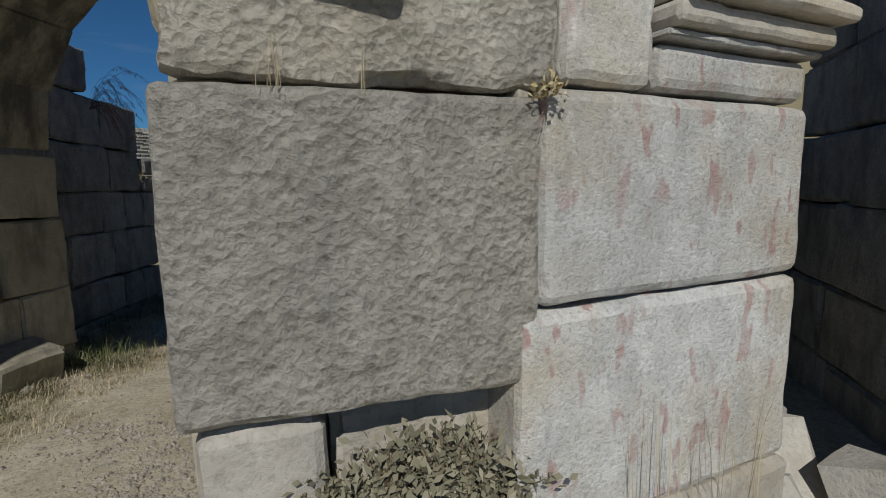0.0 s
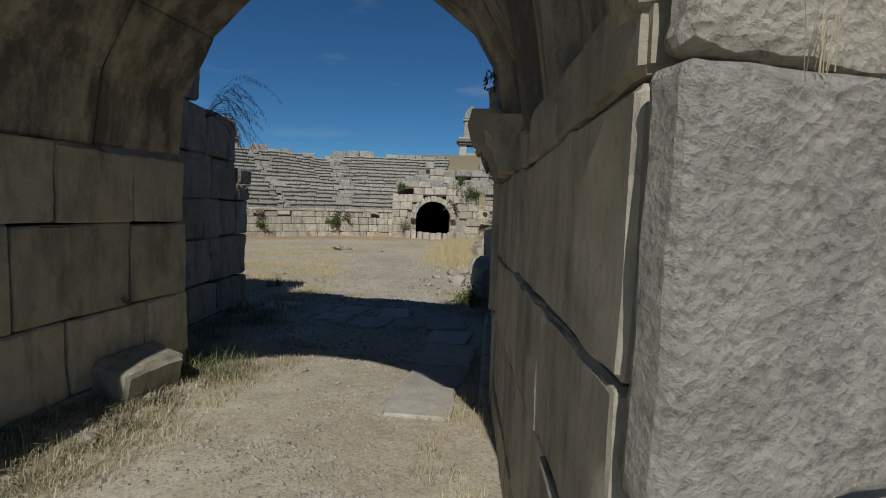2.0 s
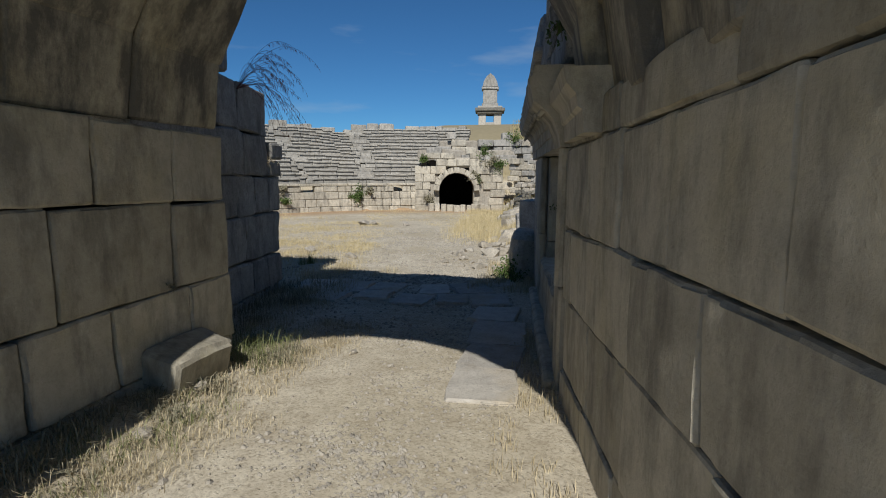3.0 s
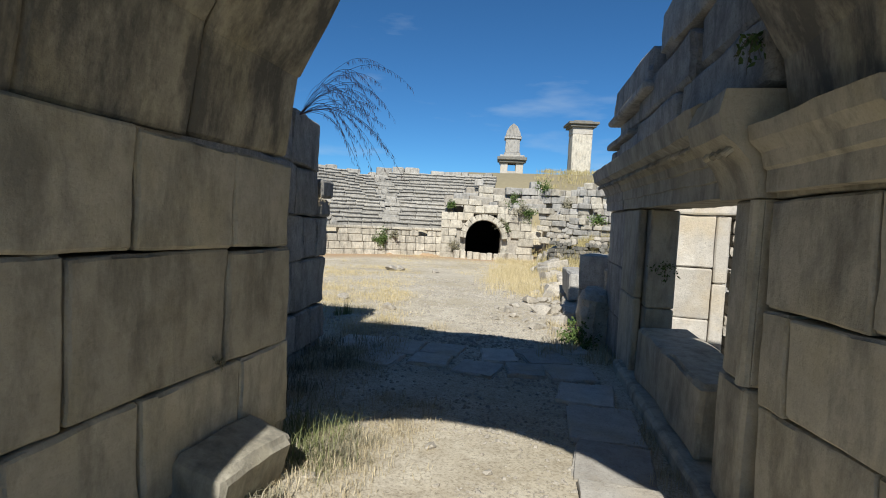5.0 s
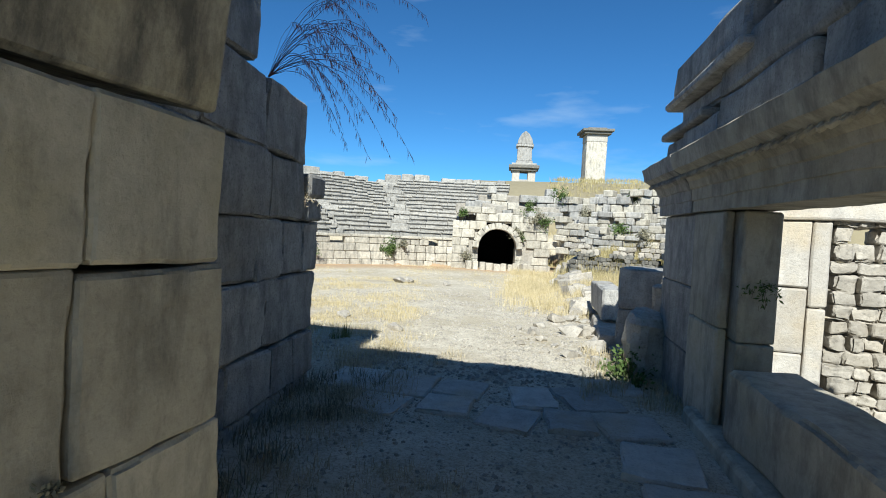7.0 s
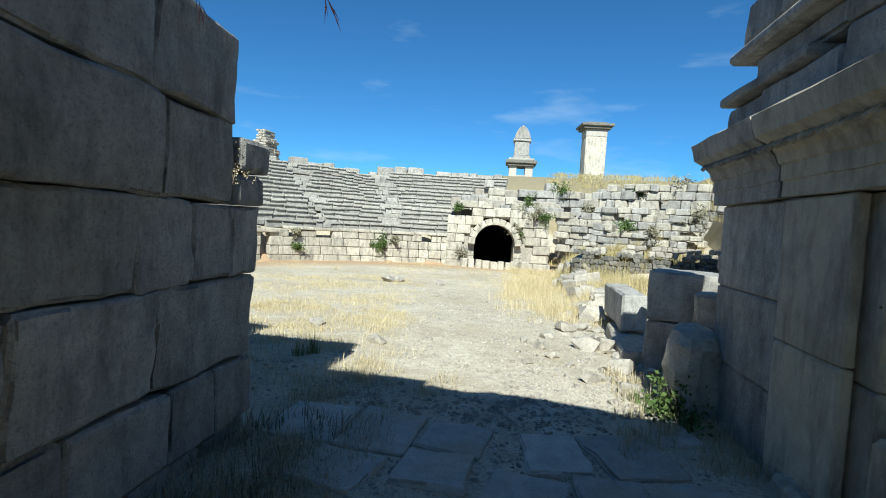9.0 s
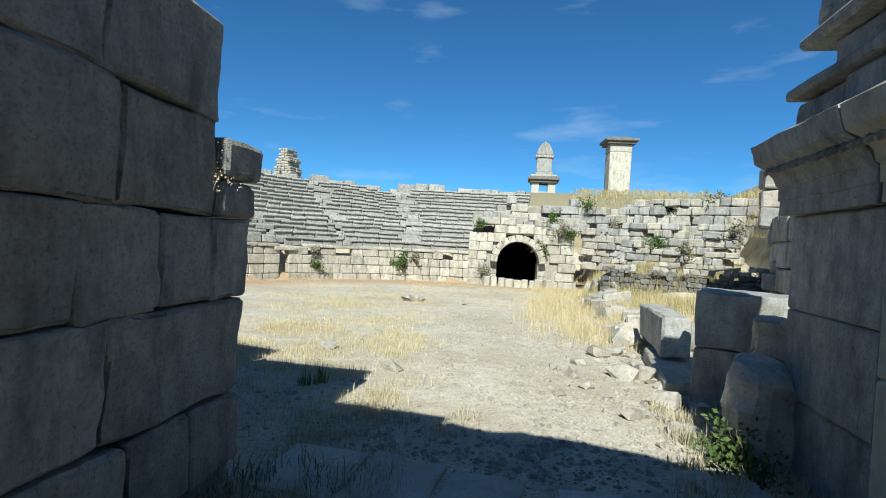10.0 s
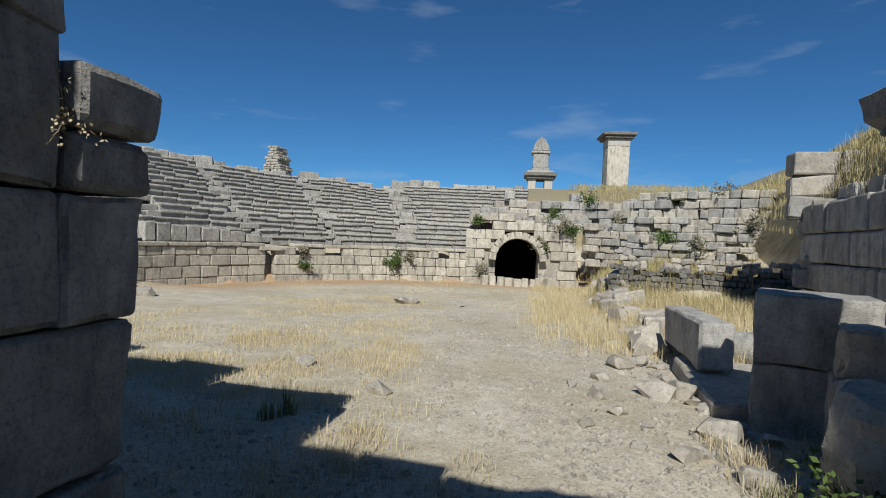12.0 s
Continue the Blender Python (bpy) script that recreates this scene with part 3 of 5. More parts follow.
leaf_band(3.12, 3.5, 2.29, 0.15, PASSAGE)
leaf_band(3.7, 6.9, 2.40, 0.135, PASSAGE)
leaf_band(7.0, 8.3, 2.40, 0.135, GREY)
dblock("frieze_block", 3.1, 4.7, 2.65, 3.05, GREY, 0.02, thick=0.5, r=0.04, amp=0.025)
dblock("frieze_block", 4.72, 6.3, 2.65, 3.0, GREY, 0.06, thick=0.5, r=0.04, amp=0.025)
dblock("frieze_block", 6.32, 7.4, 2.65, 2.92, GREY, 0.05, thick=0.5, r=0.03, amp=0.02)
dblock("cornice_slab", 6.6, 8.15, 2.93, 3.02, GREY, 0.12, thick=0.6, r=0.03, amp=0.012)
dblock("frieze_block", 7.42, 8.1, 2.65, 2.90, GREY, 0.03, thick=0.5, r=0.03, amp=0.02)
dblock("frieze_block", 6.35, 7.6, 3.03, 3.22, GREY, 0.02, thick=0.5, r=0.03, amp=0.02)
dblock("cornice_slab", 5.6, 7.85, 3.23, 3.33, GREY, 0.16, thick=0.6, r=0.03, amp=0.014)
dblock("frieze_block", 3.1, 4.4, 3.06, 3.5, GREY, 0.0, thick=0.5, r=0.05, amp=0.03)
dblock("frieze_block", 4.42, 6.33, 3.01, 3.42, GREY, 0.06, thick=0.5, r=0.05, amp=0.03)
dblock("frieze_block", 5.7, 7.7, 3.34, 3.72, GREY, 0.1, thick=0.5, r=0.05, amp=0.03)
dblock("frieze_block", 3.3, 5.6, 3.51, 4.0, GREY, 0.04, thick=0.5, r=0.06, amp=0.04)
dblock("frieze_block", 4.2, 5.2, 4.0, 4.35, GREY, 0.14, thick=0.45, r=0.09, amp=0.05)
dblock("jamb", 5.95, 6.30, 0.9, 2.01, proud=-0.10, thick=0.3)
dblock("jamb", 5.95, 6.30, -0.3, 0.895, proud=-0.10, thick=0.3)
dblock("pilaster", 6.12, 6.95, 0.98, 2.01, proud=0.0, thick=0.09)
dblock("pilaster", 6.12, 6.95, -0.3, 0.975, proud=0.0, thick=0.09)
dblock("jamb", 6.31, 8.2, 1.25, 2.01, GREY, proud=-0.1, thick=0.4)
dblock("pilaster", 6.96, 8.2, 1.25, 2.01, GREY, proud=-0.02, thick=0.08)
dblock("pilaster", 6.96, 8.2, 0.55, 1.245, GREY, proud=-0.02, thick=0.5)
dblock("pilaster", 6.96, 8.1, -0.3, 0.545, GREY, proud=-0.03, thick=0.5)
dblock("threshold", 3.1, 6.6, -0.2, 0.13, proud=0.10, thick=0.7, r=0.04, n=(10, 1, 2))

# block fallen in the doorway
size, m = door_run.at(3.8 - 2.72, 5.85 - 2.72, 0.134, 0.71, 0.0, 0.55)
ob = block("fallen_block", size, m, PASSAGE, None, "", 0.04, (14, 5, 6), 0.022)
tagged(ob, "large brown limestone block lying in the doorway", "stone block")

# ---- court beyond the doorway ----
court = structure("wall_court", "sunlit wall of pale slabs and rubble beyond the doorway")
court_run = Run((1.40, 7.25), (6.0, 7.25), 0.4, -1)
for s0, s1, cuts in ((0.10, 0.82, (-0.3, 0.62, 1.3, 2.0)), (0.825, 1.0, (-0.3, 1.1, 2.0))):
    for z0, z1 in zip(cuts, cuts[1:]):
        size, m = court_run.at(s0, s1 - 0.006, z0, z1 - 0.01, 0.03)
        block("slab", size, m, PALE, court)
size, m = court_run.at(0.1, 4.6, 2.0, 2.22, 0.06)
block("lintel", size, m, PALE, court, "", 0.03, (10, 1, 2), 0.01)


def rubble_wall(parent, run, s0, s1, z0, z1, size=0.24, mat=None, top=0.1, proud=0.0):
    s_end = s1
    z = z0
    while z < z1:
        h = size * R.uniform(0.65, 1.1)
        s = s0 + R.uniform(0, size * 0.3)
        while s < s_end:
            w = size * R.uniform(0.7, 1.7)
            if z + h < z1 - top or R.random() < 0.6:
                sz, m = run.at(s, s + w * 0.97, z, z + h * 0.98, proud + R.uniform(-0.04, 0.04), run.thick * R.uniform(0.8, 1))
                m = m @ Euler((R.uniform(-.06, .06), R.uniform(-.12, .12), R.uniform(-.08, .08))).to_matrix().to_4x4()
                block("rubble_stone", sz, m, mat or RUBBLE, parent, "", min(h, w) * 0.16, (3, 1, 3), 0.03, 5.0)
            s += w
        z += h


rubble_wall(court, court_run, 1.02, 3.0, -0.3, 1.95, 0.17)

# ---- orchestra wall ----
orch = structure("wall_orchestra", "curved pale ashlar wall round the orchestra")
OB = -0.45


def polar(ang, rad, z):
    a = radians(ang)
    return Vector((CX + rad * math.cos(a), CY + rad * math.sin(a), z))


def radial(ang, rad, z, yaw=0.0):
    """A pose on the curve: x along it, y outwards."""
    return Matrix.Translation(polar(ang, rad, z)) @ Matrix.Rotation(radians(ang - 90 + yaw), 4, "Z")


zc = [OB - 0.15, OB + 0.28, OB + 0.70, OB + 1.10, OB + 1.42]
for ci, (z0, z1) in enumerate(zip(zc, zc[1:])):
    a = 103.0
    while a < 226:
        w = R.uniform(0.45, 0.85)
        da = math.degrees(w / RO)
        if a < 148.7 < a + da + 1.0:
            da = 148.7 - a
            w = radians(da) * RO
        mid = a + da / 2
        if not (ci == 3 and R.random() < 0.12):
            jit = R.uniform(-0.03, 0.03)
            block("stone_block", (w - 0.015, 0.5, z1 - z0 - 0.012), radial(mid, RO + 0.25 + jit, (z0 + z1) / 2), FAR, orch, "", 0.03, (2, 1, 2), 0.014, 3.0)
        a += da
        if 148.6 < a < 150.6:
            a = 150.6
a = 103.0
while a < 226:
    w = R.uniform(0.9, 1.6)
    da = math.degrees(w / RO)
    if R.random() < 0.93:
        block("coping_slab", (w - 0.02, 0.62, 0.14), radial(a + da / 2, RO + 0.24, OB + 1.50 + R.uniform(-0.015, 0.015)), FAR, orch, "", 0.03, (3, 1, 1), 0.012, 3.0)
    a += da
a = 151.5
while a < 226:
    w = R.uniform(0.35, 0.8)
    da = math.degrees(w / RO)
    hh = R.uniform(0.22, 0.42) + 0.25 * smooth(150, 160, a)
    if R.random() < 0.9:
        block("stone_block", (w - 0.02, 0.5, hh), radial(a + da / 2, RO + 0.3, OB + 1.58 + hh / 2, R.uniform(-4, 4)), SEAT, orch, "", 0.04, (2, 1, 2), 0.03, 3.0)
    a += da
block("door_lintel", (1.0, 0.6, 0.16), radial(149.6, RO + 0.2, OB + 1.36), FAR, orch, "", 0.03)
# dark slab behind the doorway, painting the shade of its interior
bm = bmesh.new()
rounded_block(bm, (1.2, 0.1, 1.6), radial(149.6, RO + 0.9, OB + 0.6))
finish("dark_door_backing", bm, DARK, orch)

# ---- seating ----
seats = structure("cavea", "weathered grey tiers of stone theatre seats", "seating")
AISLES = [118, 134, 150, 166, 182, 198, 214]
ROWS = 15
for row in range(ROWS):
    bm = bmesh.new()
    rad = RO + 0.95 + row * 0.53
    z = OB + 1.62 + row * 0.242
    a = 94.0 if row > 7 else 104.0
    while a < 236:
        w = R.uniform(0.5, 1.3)
        if any(s - 1.3 < a < s + 1.3 for s in AISLES):
            w = R.uniform(0.3, 0.45)
        da = math.degrees(w / rad)
        mid = a + da / 2
        lift = 0.108 * smooth(130, 205, mid) * row
        aisle = any(abs(mid - s) < 1.3 for s in AISLES)
        broken = noise.noise(Vector((mid * 0.12, row * 0.35, 3.0))) > 0.42
        sag = -0.02 * row * math.exp(-((mid - 121) / 4.0) ** 2)
        zz = z + lift + sag + R.uniform(-0.03, 0.03)
        if aisle:
            rounded_block(bm, (w, 0.5, 0.24), radial(mid, rad + 0.28 + R.uniform(-0.1, 0.1), zz + 0.06 + R.uniform(-0.05, 0.05), R.uniform(-6, 6)), 0.03, (1, 1, 1), 0.03, 2.0, R.random() * 30)
        else:
            tip = Euler((R.uniform(-.03, .03), R.uniform(-.02, .02), R.uniform(-.02, .02)) if not broken else (R.uniform(-.16, .16), R.uniform(-.08, .08), R.uniform(-.18, .18))).to_matrix().to_4x4()
            push = R.uniform(-0.04, 0.04)
            rounded_block(bm, (w - 0.02, 0.62, 0.10), radial(mid, rad + 0.26 + push, zz + 0.20) @ tip, 0.03, (3, 1, 1), 0.018, 3.0, R.random() * 30)
            rounded_block(bm, (w - 0.01, 0.52, 0.30), radial(mid, rad + 0.30 + push, zz + 0.02), 0.02, (1, 1, 1), 0.01, 3.0, R.random() * 30)
        a += da
    ob = finish("seat_row", bm, SEAT, seats)

# broken blocks along the rim
a = 95.0
while a < 232:
    w = R.uniform(0.5, 1.3)
    rad = RO + 0.95 + ROWS * 0.53 + 0.3
    da = math.degrees(w / rad)
    mid = a + da / 2
    if R.random() < 0.8:
        h = R.choice((0.25, 0.35, 0.35, 0.5)) + (0.4 if mid > 197 else 0)
        zz = OB + 1.55 + ROWS * 0.242 + 0.108 * smooth(130, 205, mid) * ROWS
        zz -= 0.02 * ROWS * math.exp(-((mid - 121) / 4.0) ** 2)
        block("rim_block", (w - 0.04, 0.7, h + 0.5), radial(mid, rad, zz + h / 2 - 0.25, R.uniform(-5, 5)), SEAT, seats, "", 0.05, (2, 1, 2), 0.04, 2.0)
    a += da

# ---- tunnel portal opposite ----
portal = structure("wall_portal", "sunlit ashlar front with a round-arched tunnel mouth")
prun = Run((-6.5, 27.2), (-1.4, 28.4), 0.9, -1)
PC, PR_, PZ = 2.35, 0.98, 0.72
for i in range(11):
    a0 = math.pi * (i + 0.5) / 11
    p = prun.a + prun.u * (PC + math.cos(a0) * (PR_ + 0.16))
    m = Matrix.Translation((p.x, p.y, PZ + math.sin(a0) * (PR_ + 0.16))) @ Matrix.Rotation(math.atan2(prun.u.y, prun.u.x), 4, "Z") @ Matrix.Rotation(math.pi / 2 - a0, 4, "Y")
    block("arch_stone", (0.32, 0.9, 0.32), m, FAR, portal, "", 0.03, (2, 1, 2), 0.012, 3.0)
for z0, z1 in zip((-0.6, -0.1, 0.35, 0.78, 1.2, 1.65, 2.1, 2.5), (-0.1, 0.35, 0.78, 1.2, 1.65, 2.1, 2.5, 2.85)):
    zm = (z0 + z1) / 2
    s = 0.0
    while s < 5.0:
        w = R.uniform(0.4, 0.9)
        inside = abs(s + w / 2 - PC) < (PR_ + 0.40 + w / 2 if zm < PZ else math.sqrt(max(0, (PR_ + 0.36) ** 2 - (zm - PZ) ** 2)) + w / 2 - 0.1)
        if not inside and not (z0 > 2.2 and s > 3.6) and not (z0 > 2.0 and s < 0.5):
            size, m = prun.at(s, s + w - 0.015, z0, z1 - 0.015, R.uniform(-0.05, 0.03))
            block("stone_block", size, m, FAR, portal, "", 0.03, (2, 1, 2), 0.014, 3.0)
        s += w
for sx in (PC - PR_ - 0.2, PC + PR_ + 0.2):
    for z0, z1 in ((-0.6, 0.1), (0.11, 0.74)):
        size, m = prun.at(sx - 0.2, sx + 0.2, z0, z1, 0.0)
        block("stone_block", size, m, FAR, portal)
# rough packing of the front beside the arch, behind the facing
for s0, s1, zt in ((0.4, PC - PR_ - 0.05, 2.0), (PC + PR_ + 0.05, 5.0, 2.1), (PC - PR_ - 0.2, PC + PR_ + 0.2, 2.6)):
    size, m = prun.at(s0, s1, 2.02 if zt > 2.5 else -0.6, zt, -0.16)
    block("packing", size, m, RUBBLE, portal, "", 0.05, (6, 1, 6), 0.05)
# added box behind the arch, coloured near black for the tunnel's darkness
bm = bmesh.new()
back = prun.a + prun.u * PC - prun.n * 8.0
m = Matrix.Translation((back.x, back.y, 0.8)) @ Matrix.Rotation(math.atan2(prun.u.y, prun.u.x), 4, "Z")
rounded_block(bm, (3.4, 0.3, 3.2), m)
for dx in (-1.5, 1.5):
    rounded_block(bm, (0.4, 7.4, 3.2), m @ Matrix.Translation((dx, -3.8, 0)))
rounded_block(bm, (3.4, 7.4, 0.3), m @ Matrix.Translation((0, -3.8, 1.45)))
rounded_block(bm, (3.0, 7.0, 0.3), m @ Matrix.Translation((0, -3.7, -1.28)))
finish("tunnel_lining", bm, DARK, portal)


# ---- pillar tombs and ruined tower ----
def pillar_tomb(x, y, z0, s):
    t = empty("pillar_tomb", "pale monolithic pillar tomb with an overhanging cap", "pillar tomb", at=(x, y, z0))
    T = Matrix.Rotation(radians(12), 4, "Z")
    block("shaft", (2.35 * s, 2.35 * s, 5.2 * s), T @ Matrix.Translation((0, 0, 2.6 * s)), FAR, t, "", 0.06, (3, 3, 4), 0.03)
    block("frieze", (2.4 * s, 2.4 * s, 0.85 * s), T @ Matrix.Translation((0, 0, 5.63 * s)), PALE, t, "white carved frieze", 0.05, (3, 3, 1), 0.02)
    block("cap", (3.1 * s, 3.1 * s, 0.3 * s), T @ Matrix.Translation((0, 0, 6.2 * s)), CAP_AND_SHADE, t, "dark grey overhanging cap", 0.05, (2, 2, 1), 0.02)
    block("cap", (3.6 * s, 3.6 * s, 0.32 * s), T @ Matrix.Translation((0, 0, 6.51 * s)), CAP_AND_SHADE, t, "dark grey overhanging cap", 0.05, (2, 2, 1), 0.02)
    block("cap", (2.2 * s, 2.2 * s, 0.25 * s), T @ Matrix.Translation((0, 0, 6.78 * s)), CAP_AND_SHADE, t, "", 0.05, (2, 2, 1), 0.03)


def sarcophagus_tomb(x, y, z0, s):
    t = empty("sarcophagus_tomb", "weathered grey sarcophagus with a pointed lid on a pillar", "tomb", at=(x, y, z0))
    T = Matrix.Rotation(radians(8), 4, "Z")

    def b(name, w, z_0, z_1, mat=GREY, d=None):
        block(name, (w * s, (d or w) * s, (z_1 - z_0) * s), T @ Matrix.Translation((0, 0, (z_0 + z_1) / 2 * s)), mat, t, "", 0.06, (3, 2, 3), 0.04)
    for dx in (-0.95, 0.95):
        block("post", (0.9 * s, 2.4 * s, 2.3 * s), T @ Matrix.Translation((dx * s, 0, 1.15 * s)), PALE, t, "", 0.05, (2, 2, 3), 0.03)
    block("infill", (1.2 * s, 2.0 * s, 1.3 * s), T @ Matrix.Translation((0, 0, 0.65 * s)), PALE, t, "", 0.05, (2, 2, 2), 0.03)
    b("slab", 3.1, 2.3, 2.6, CAP_AND_SHADE)
    b("slab", 3.6, 2.6, 3.0, CAP_AND_SHADE)
    b("plinth", 3.0, 3.0, 3.25, SEAT)
    b("plinth", 2.0, 3.25, 3.6)
    b("chest", 1.75, 3.6, 5.3)
    b("cornice", 2.1, 5.3, 5.6)
    bm = bmesh.new()
    prof = [(-0.95, 5.6), (-0.8, 6.2), (-0.45, 6.8), (0, 7.15), (0.45, 6.8), (0.8, 6.2), (0.95, 5.6)]
    ends = [[bm.verts.new(T @ Vector((px * s, yy * s, pz * s))) for px, pz in prof] for yy in (-1.1, 1.1)]
    for i in range(6):
        bm.faces.new((ends[0][i], ends[0][i + 1], ends[1][i + 1], ends[1][i]))
    bm.faces.new(ends[0])
    bm.faces.new(ends[1])
    finish("lid", bm, GREY, t, "pointed ogival lid", smooth=False)


def ruined_tower(x, y, z0, s):
    t = empty("ruined_tower", "crumbling rubble stump of a tower on the rim", "ruin", at=(x, y, z0))
    z, w = 0.0, 2.9
    while z < 4.0:
        h = R.uniform(0.18, 0.28)
        k = max(3, int(w / 0.32))
        for i in range(k):
            for j in (-1, 1):
                block("rubble_stone", (w / k * s * 1.05, 0.9 * s, h * s), Matrix.Translation((((i + 0.5) / k - 0.5) * w * s + R.uniform(-.08, .08), j * 0.42 * s, (z + h / 2) * s)), RUBBLE, t, "", 0.08, (1, 1, 1), 0.05)
        z += h
        w = 2.9 - 0.58 * z + R.uniform(-0.25, 0.25)
        w = max(w, 0.7)


pillar_tomb(0.98, 60.0, 6.8, 0.92)
sarcophagus_tomb(-7.3, 66.0, 6.6, 1.02)
ruined_tower(-27.2, 42.6, 4.9, 0.98)

# ---- ruins on the terraces to the right of the orchestra ----
terr = structure("wall_terrace", "stepped ruined terrace walls of pale and grey blocks")


def ruin_run(a, b, z0, z1, th=0.6, w=(0.5, 1.1), h=(0.35, 0.55), mats=(FAR, GREY), holes=0.18, side=-1, slope=0.0, jag=0.06):
    run = Run(a, b, th, side)
    size, m = run.at(0, run.length, z0, z0 + (z1 - z0) * 0.62, -0.42)
    block("core", size, m, RUBBLE, terr, "", 0.08, (12, 1, 4), 0.08)
    z = z0
    while z < z1:
        hh = R.uniform(*h)
        s = R.uniform(-0.2, 0)
        while s < run.length:
            ww = R.uniform(*w)
            topness = (z + hh - z0) / (z1 - z0)
            if R.random() > holes * topness * 2.2:
                size, m = run.at(s, s + ww - 0.02, z + slope * s, z + hh - 0.015 + slope * s, R.uniform(-jag - 0.01, jag))
                m = m @ Euler((R.uniform(-.2, .2) * jag, R.uniform(-.5, .5) * jag, R.uniform(-.8, .8) * jag)).to_matrix().to_4x4()
                block("stone_block", size, m, R.choice(mats), terr, "", 0.04, (2, 1, 2), 0.022, 2.5)
            s += ww
        z += hh


ruin_run((3.30, 16.9), (3.0, 11.6), -0.3, 2.2, mats=(GREY,), side=-1, holes=0.0, w=(0.8, 1.4), h=(0.48, 0.6), jag=0.02)
ruin_run((3.72, 16.9), (3.42, 11.6), 2.1, 2.95, mats=(GREY,), side=-1, holes=0.22, w=(0.35, 0.7), h=(0.26, 0.3), jag=0.1)
ruin_run((3.2, 16.9), (4.0, 16.8), 2.3, 3.35, mats=(GREY, RUBBLE), holes=0.0, w=(0.7, 1.0), h=(0.45, 0.55), jag=0.15)
low = Run((-0.4, 21.1), (4.4, 20.15), 0.5, -1)
# shaded face and sunlit top put into colour: dark stones below, pale above
rubble_wall(terr, low, 0, 4.9, 0.2, 0.95, 0.17, CAP_AND_SHADE, 0.2)
rubble_wall(terr, low, 0, 4.9, 0.94, 1.16, 0.2, RUBBLE, 0.2, -0.03)
ruin_run((0.3, 25.2), (3.9, 23.6), 0.6, 2.0, holes=0.15, w=(0.3, 0.75), h=(0.22, 0.38), mats=(GREY, FAR), jag=0.12)
ruin_run((-1.2, 28.0), (4.2, 25.4), 0.6, 2.6, holes=0.12, w=(0.35, 0.8), h=(0.26, 0.42), mats=(FAR, GREY), jag=0.12)
ruin_run((-1.3, 30.6), (5.5, 27.2), 1.6, 3.7, holes=0.15, w=(0.4, 0.9), h=(0.28, 0.45), jag=0.12)
ruin_run((0.8, 33.0), (9.0, 28.6), 3.0, 4.4, holes=0.35, w=(0.4, 0.9), h=(0.28, 0.42), jag=0.12)
ruin_run((5.0, 20.6), (3.38, 16.95), 0.2, 2.7, holes=0.12, w=(0.35, 0.9), h=(0.28, 0.45), mats=(GREY, RUBBLE), jag=0.16)
ruin_run((4.5, 20.1), (5.6, 18.2), 1.0, 3.3, holes=0.2, w=(0.4, 0.9), h=(0.3, 0.45), mats=(GREY,), jag=0.1)


ruin_run((-6.8, 28.9), (-1.0, 30.2), 2.4, 3.5, holes=0.3)
ruin_run((-6.0, 31.0), (0.5, 32.6), 3.0, 4.2, holes=0.35)

# ---- loose blocks by the stage ----
def loose(name, size, at, yaw, mat, label, tilt=(0, 0), r=0.04, amp=0.02, group="fallen blocks", n=(5, 5, 5), rough=2.5, category="stone block"):
    m = pose(*at, tilt[0], tilt[1], yaw)
    ob = block(name, size, m, mat, None, "", r, n, amp, rough)
    return tagged(ob, label, category, group)


loose("stage_block", (0.96, 0.86, 0.78), (1.17, 10.22, 0.16), -18, GREY, "squared grey block at the foot of the stage edge", r=0.02, amp=0.02, n=(7, 7, 6))
loose("stage_block", (0.94, 0.84, 0.66), (1.16, 10.20, 0.885), -17, GREY, "squared grey block with a flat sunlit top", r=0.02, amp=0.02, n=(7, 7, 6))
loose("stage_block", (0.95, 0.9, 0.82), (1.50, 9.35, 0.20), -18, GREY, "chipped grey block at the stage edge", r=0.03, amp=0.035, n=(7, 7, 6))
loose("stage_block", (0.5, 0.7, 0.42), (1.33, 9.40, 0.82), -20, RUBBLE, "lichen-white broken block on the stage edge", r=0.05, amp=0.05, n=(6, 6, 5))
loose("stage_block", (0.5, 0.8, 0.46), (1.86, 9.25, 0.84), -18, GREY, "dark smooth block on the stage edge", r=0.02, amp=0.02, n=(6, 6, 5))
loose("stage_block", (0.42, 1.9, 0.60), (0.55, 12.48, 0.38), 5, GREY, "long squared block lying on a low plinth")
loose("plinth_slab", (1.1, 2.2, 0.22), (0.85, 11.4, -0.08), 2, RUBBLE, "flat worn plinth slab")
loose("boulder", (0.52, 0.6, 0.95), (0.84, 8.2, 0.33), 15, RUBBLE, "rough upright boulder beside the doorway", r=0.16, amp=0.06)
loose("boulder", (0.5, 0.6, 0.7), (1.15, 8.55, 0.3), 40, RUBBLE, "rough boulder against the pier", r=0.16, amp=0.06)


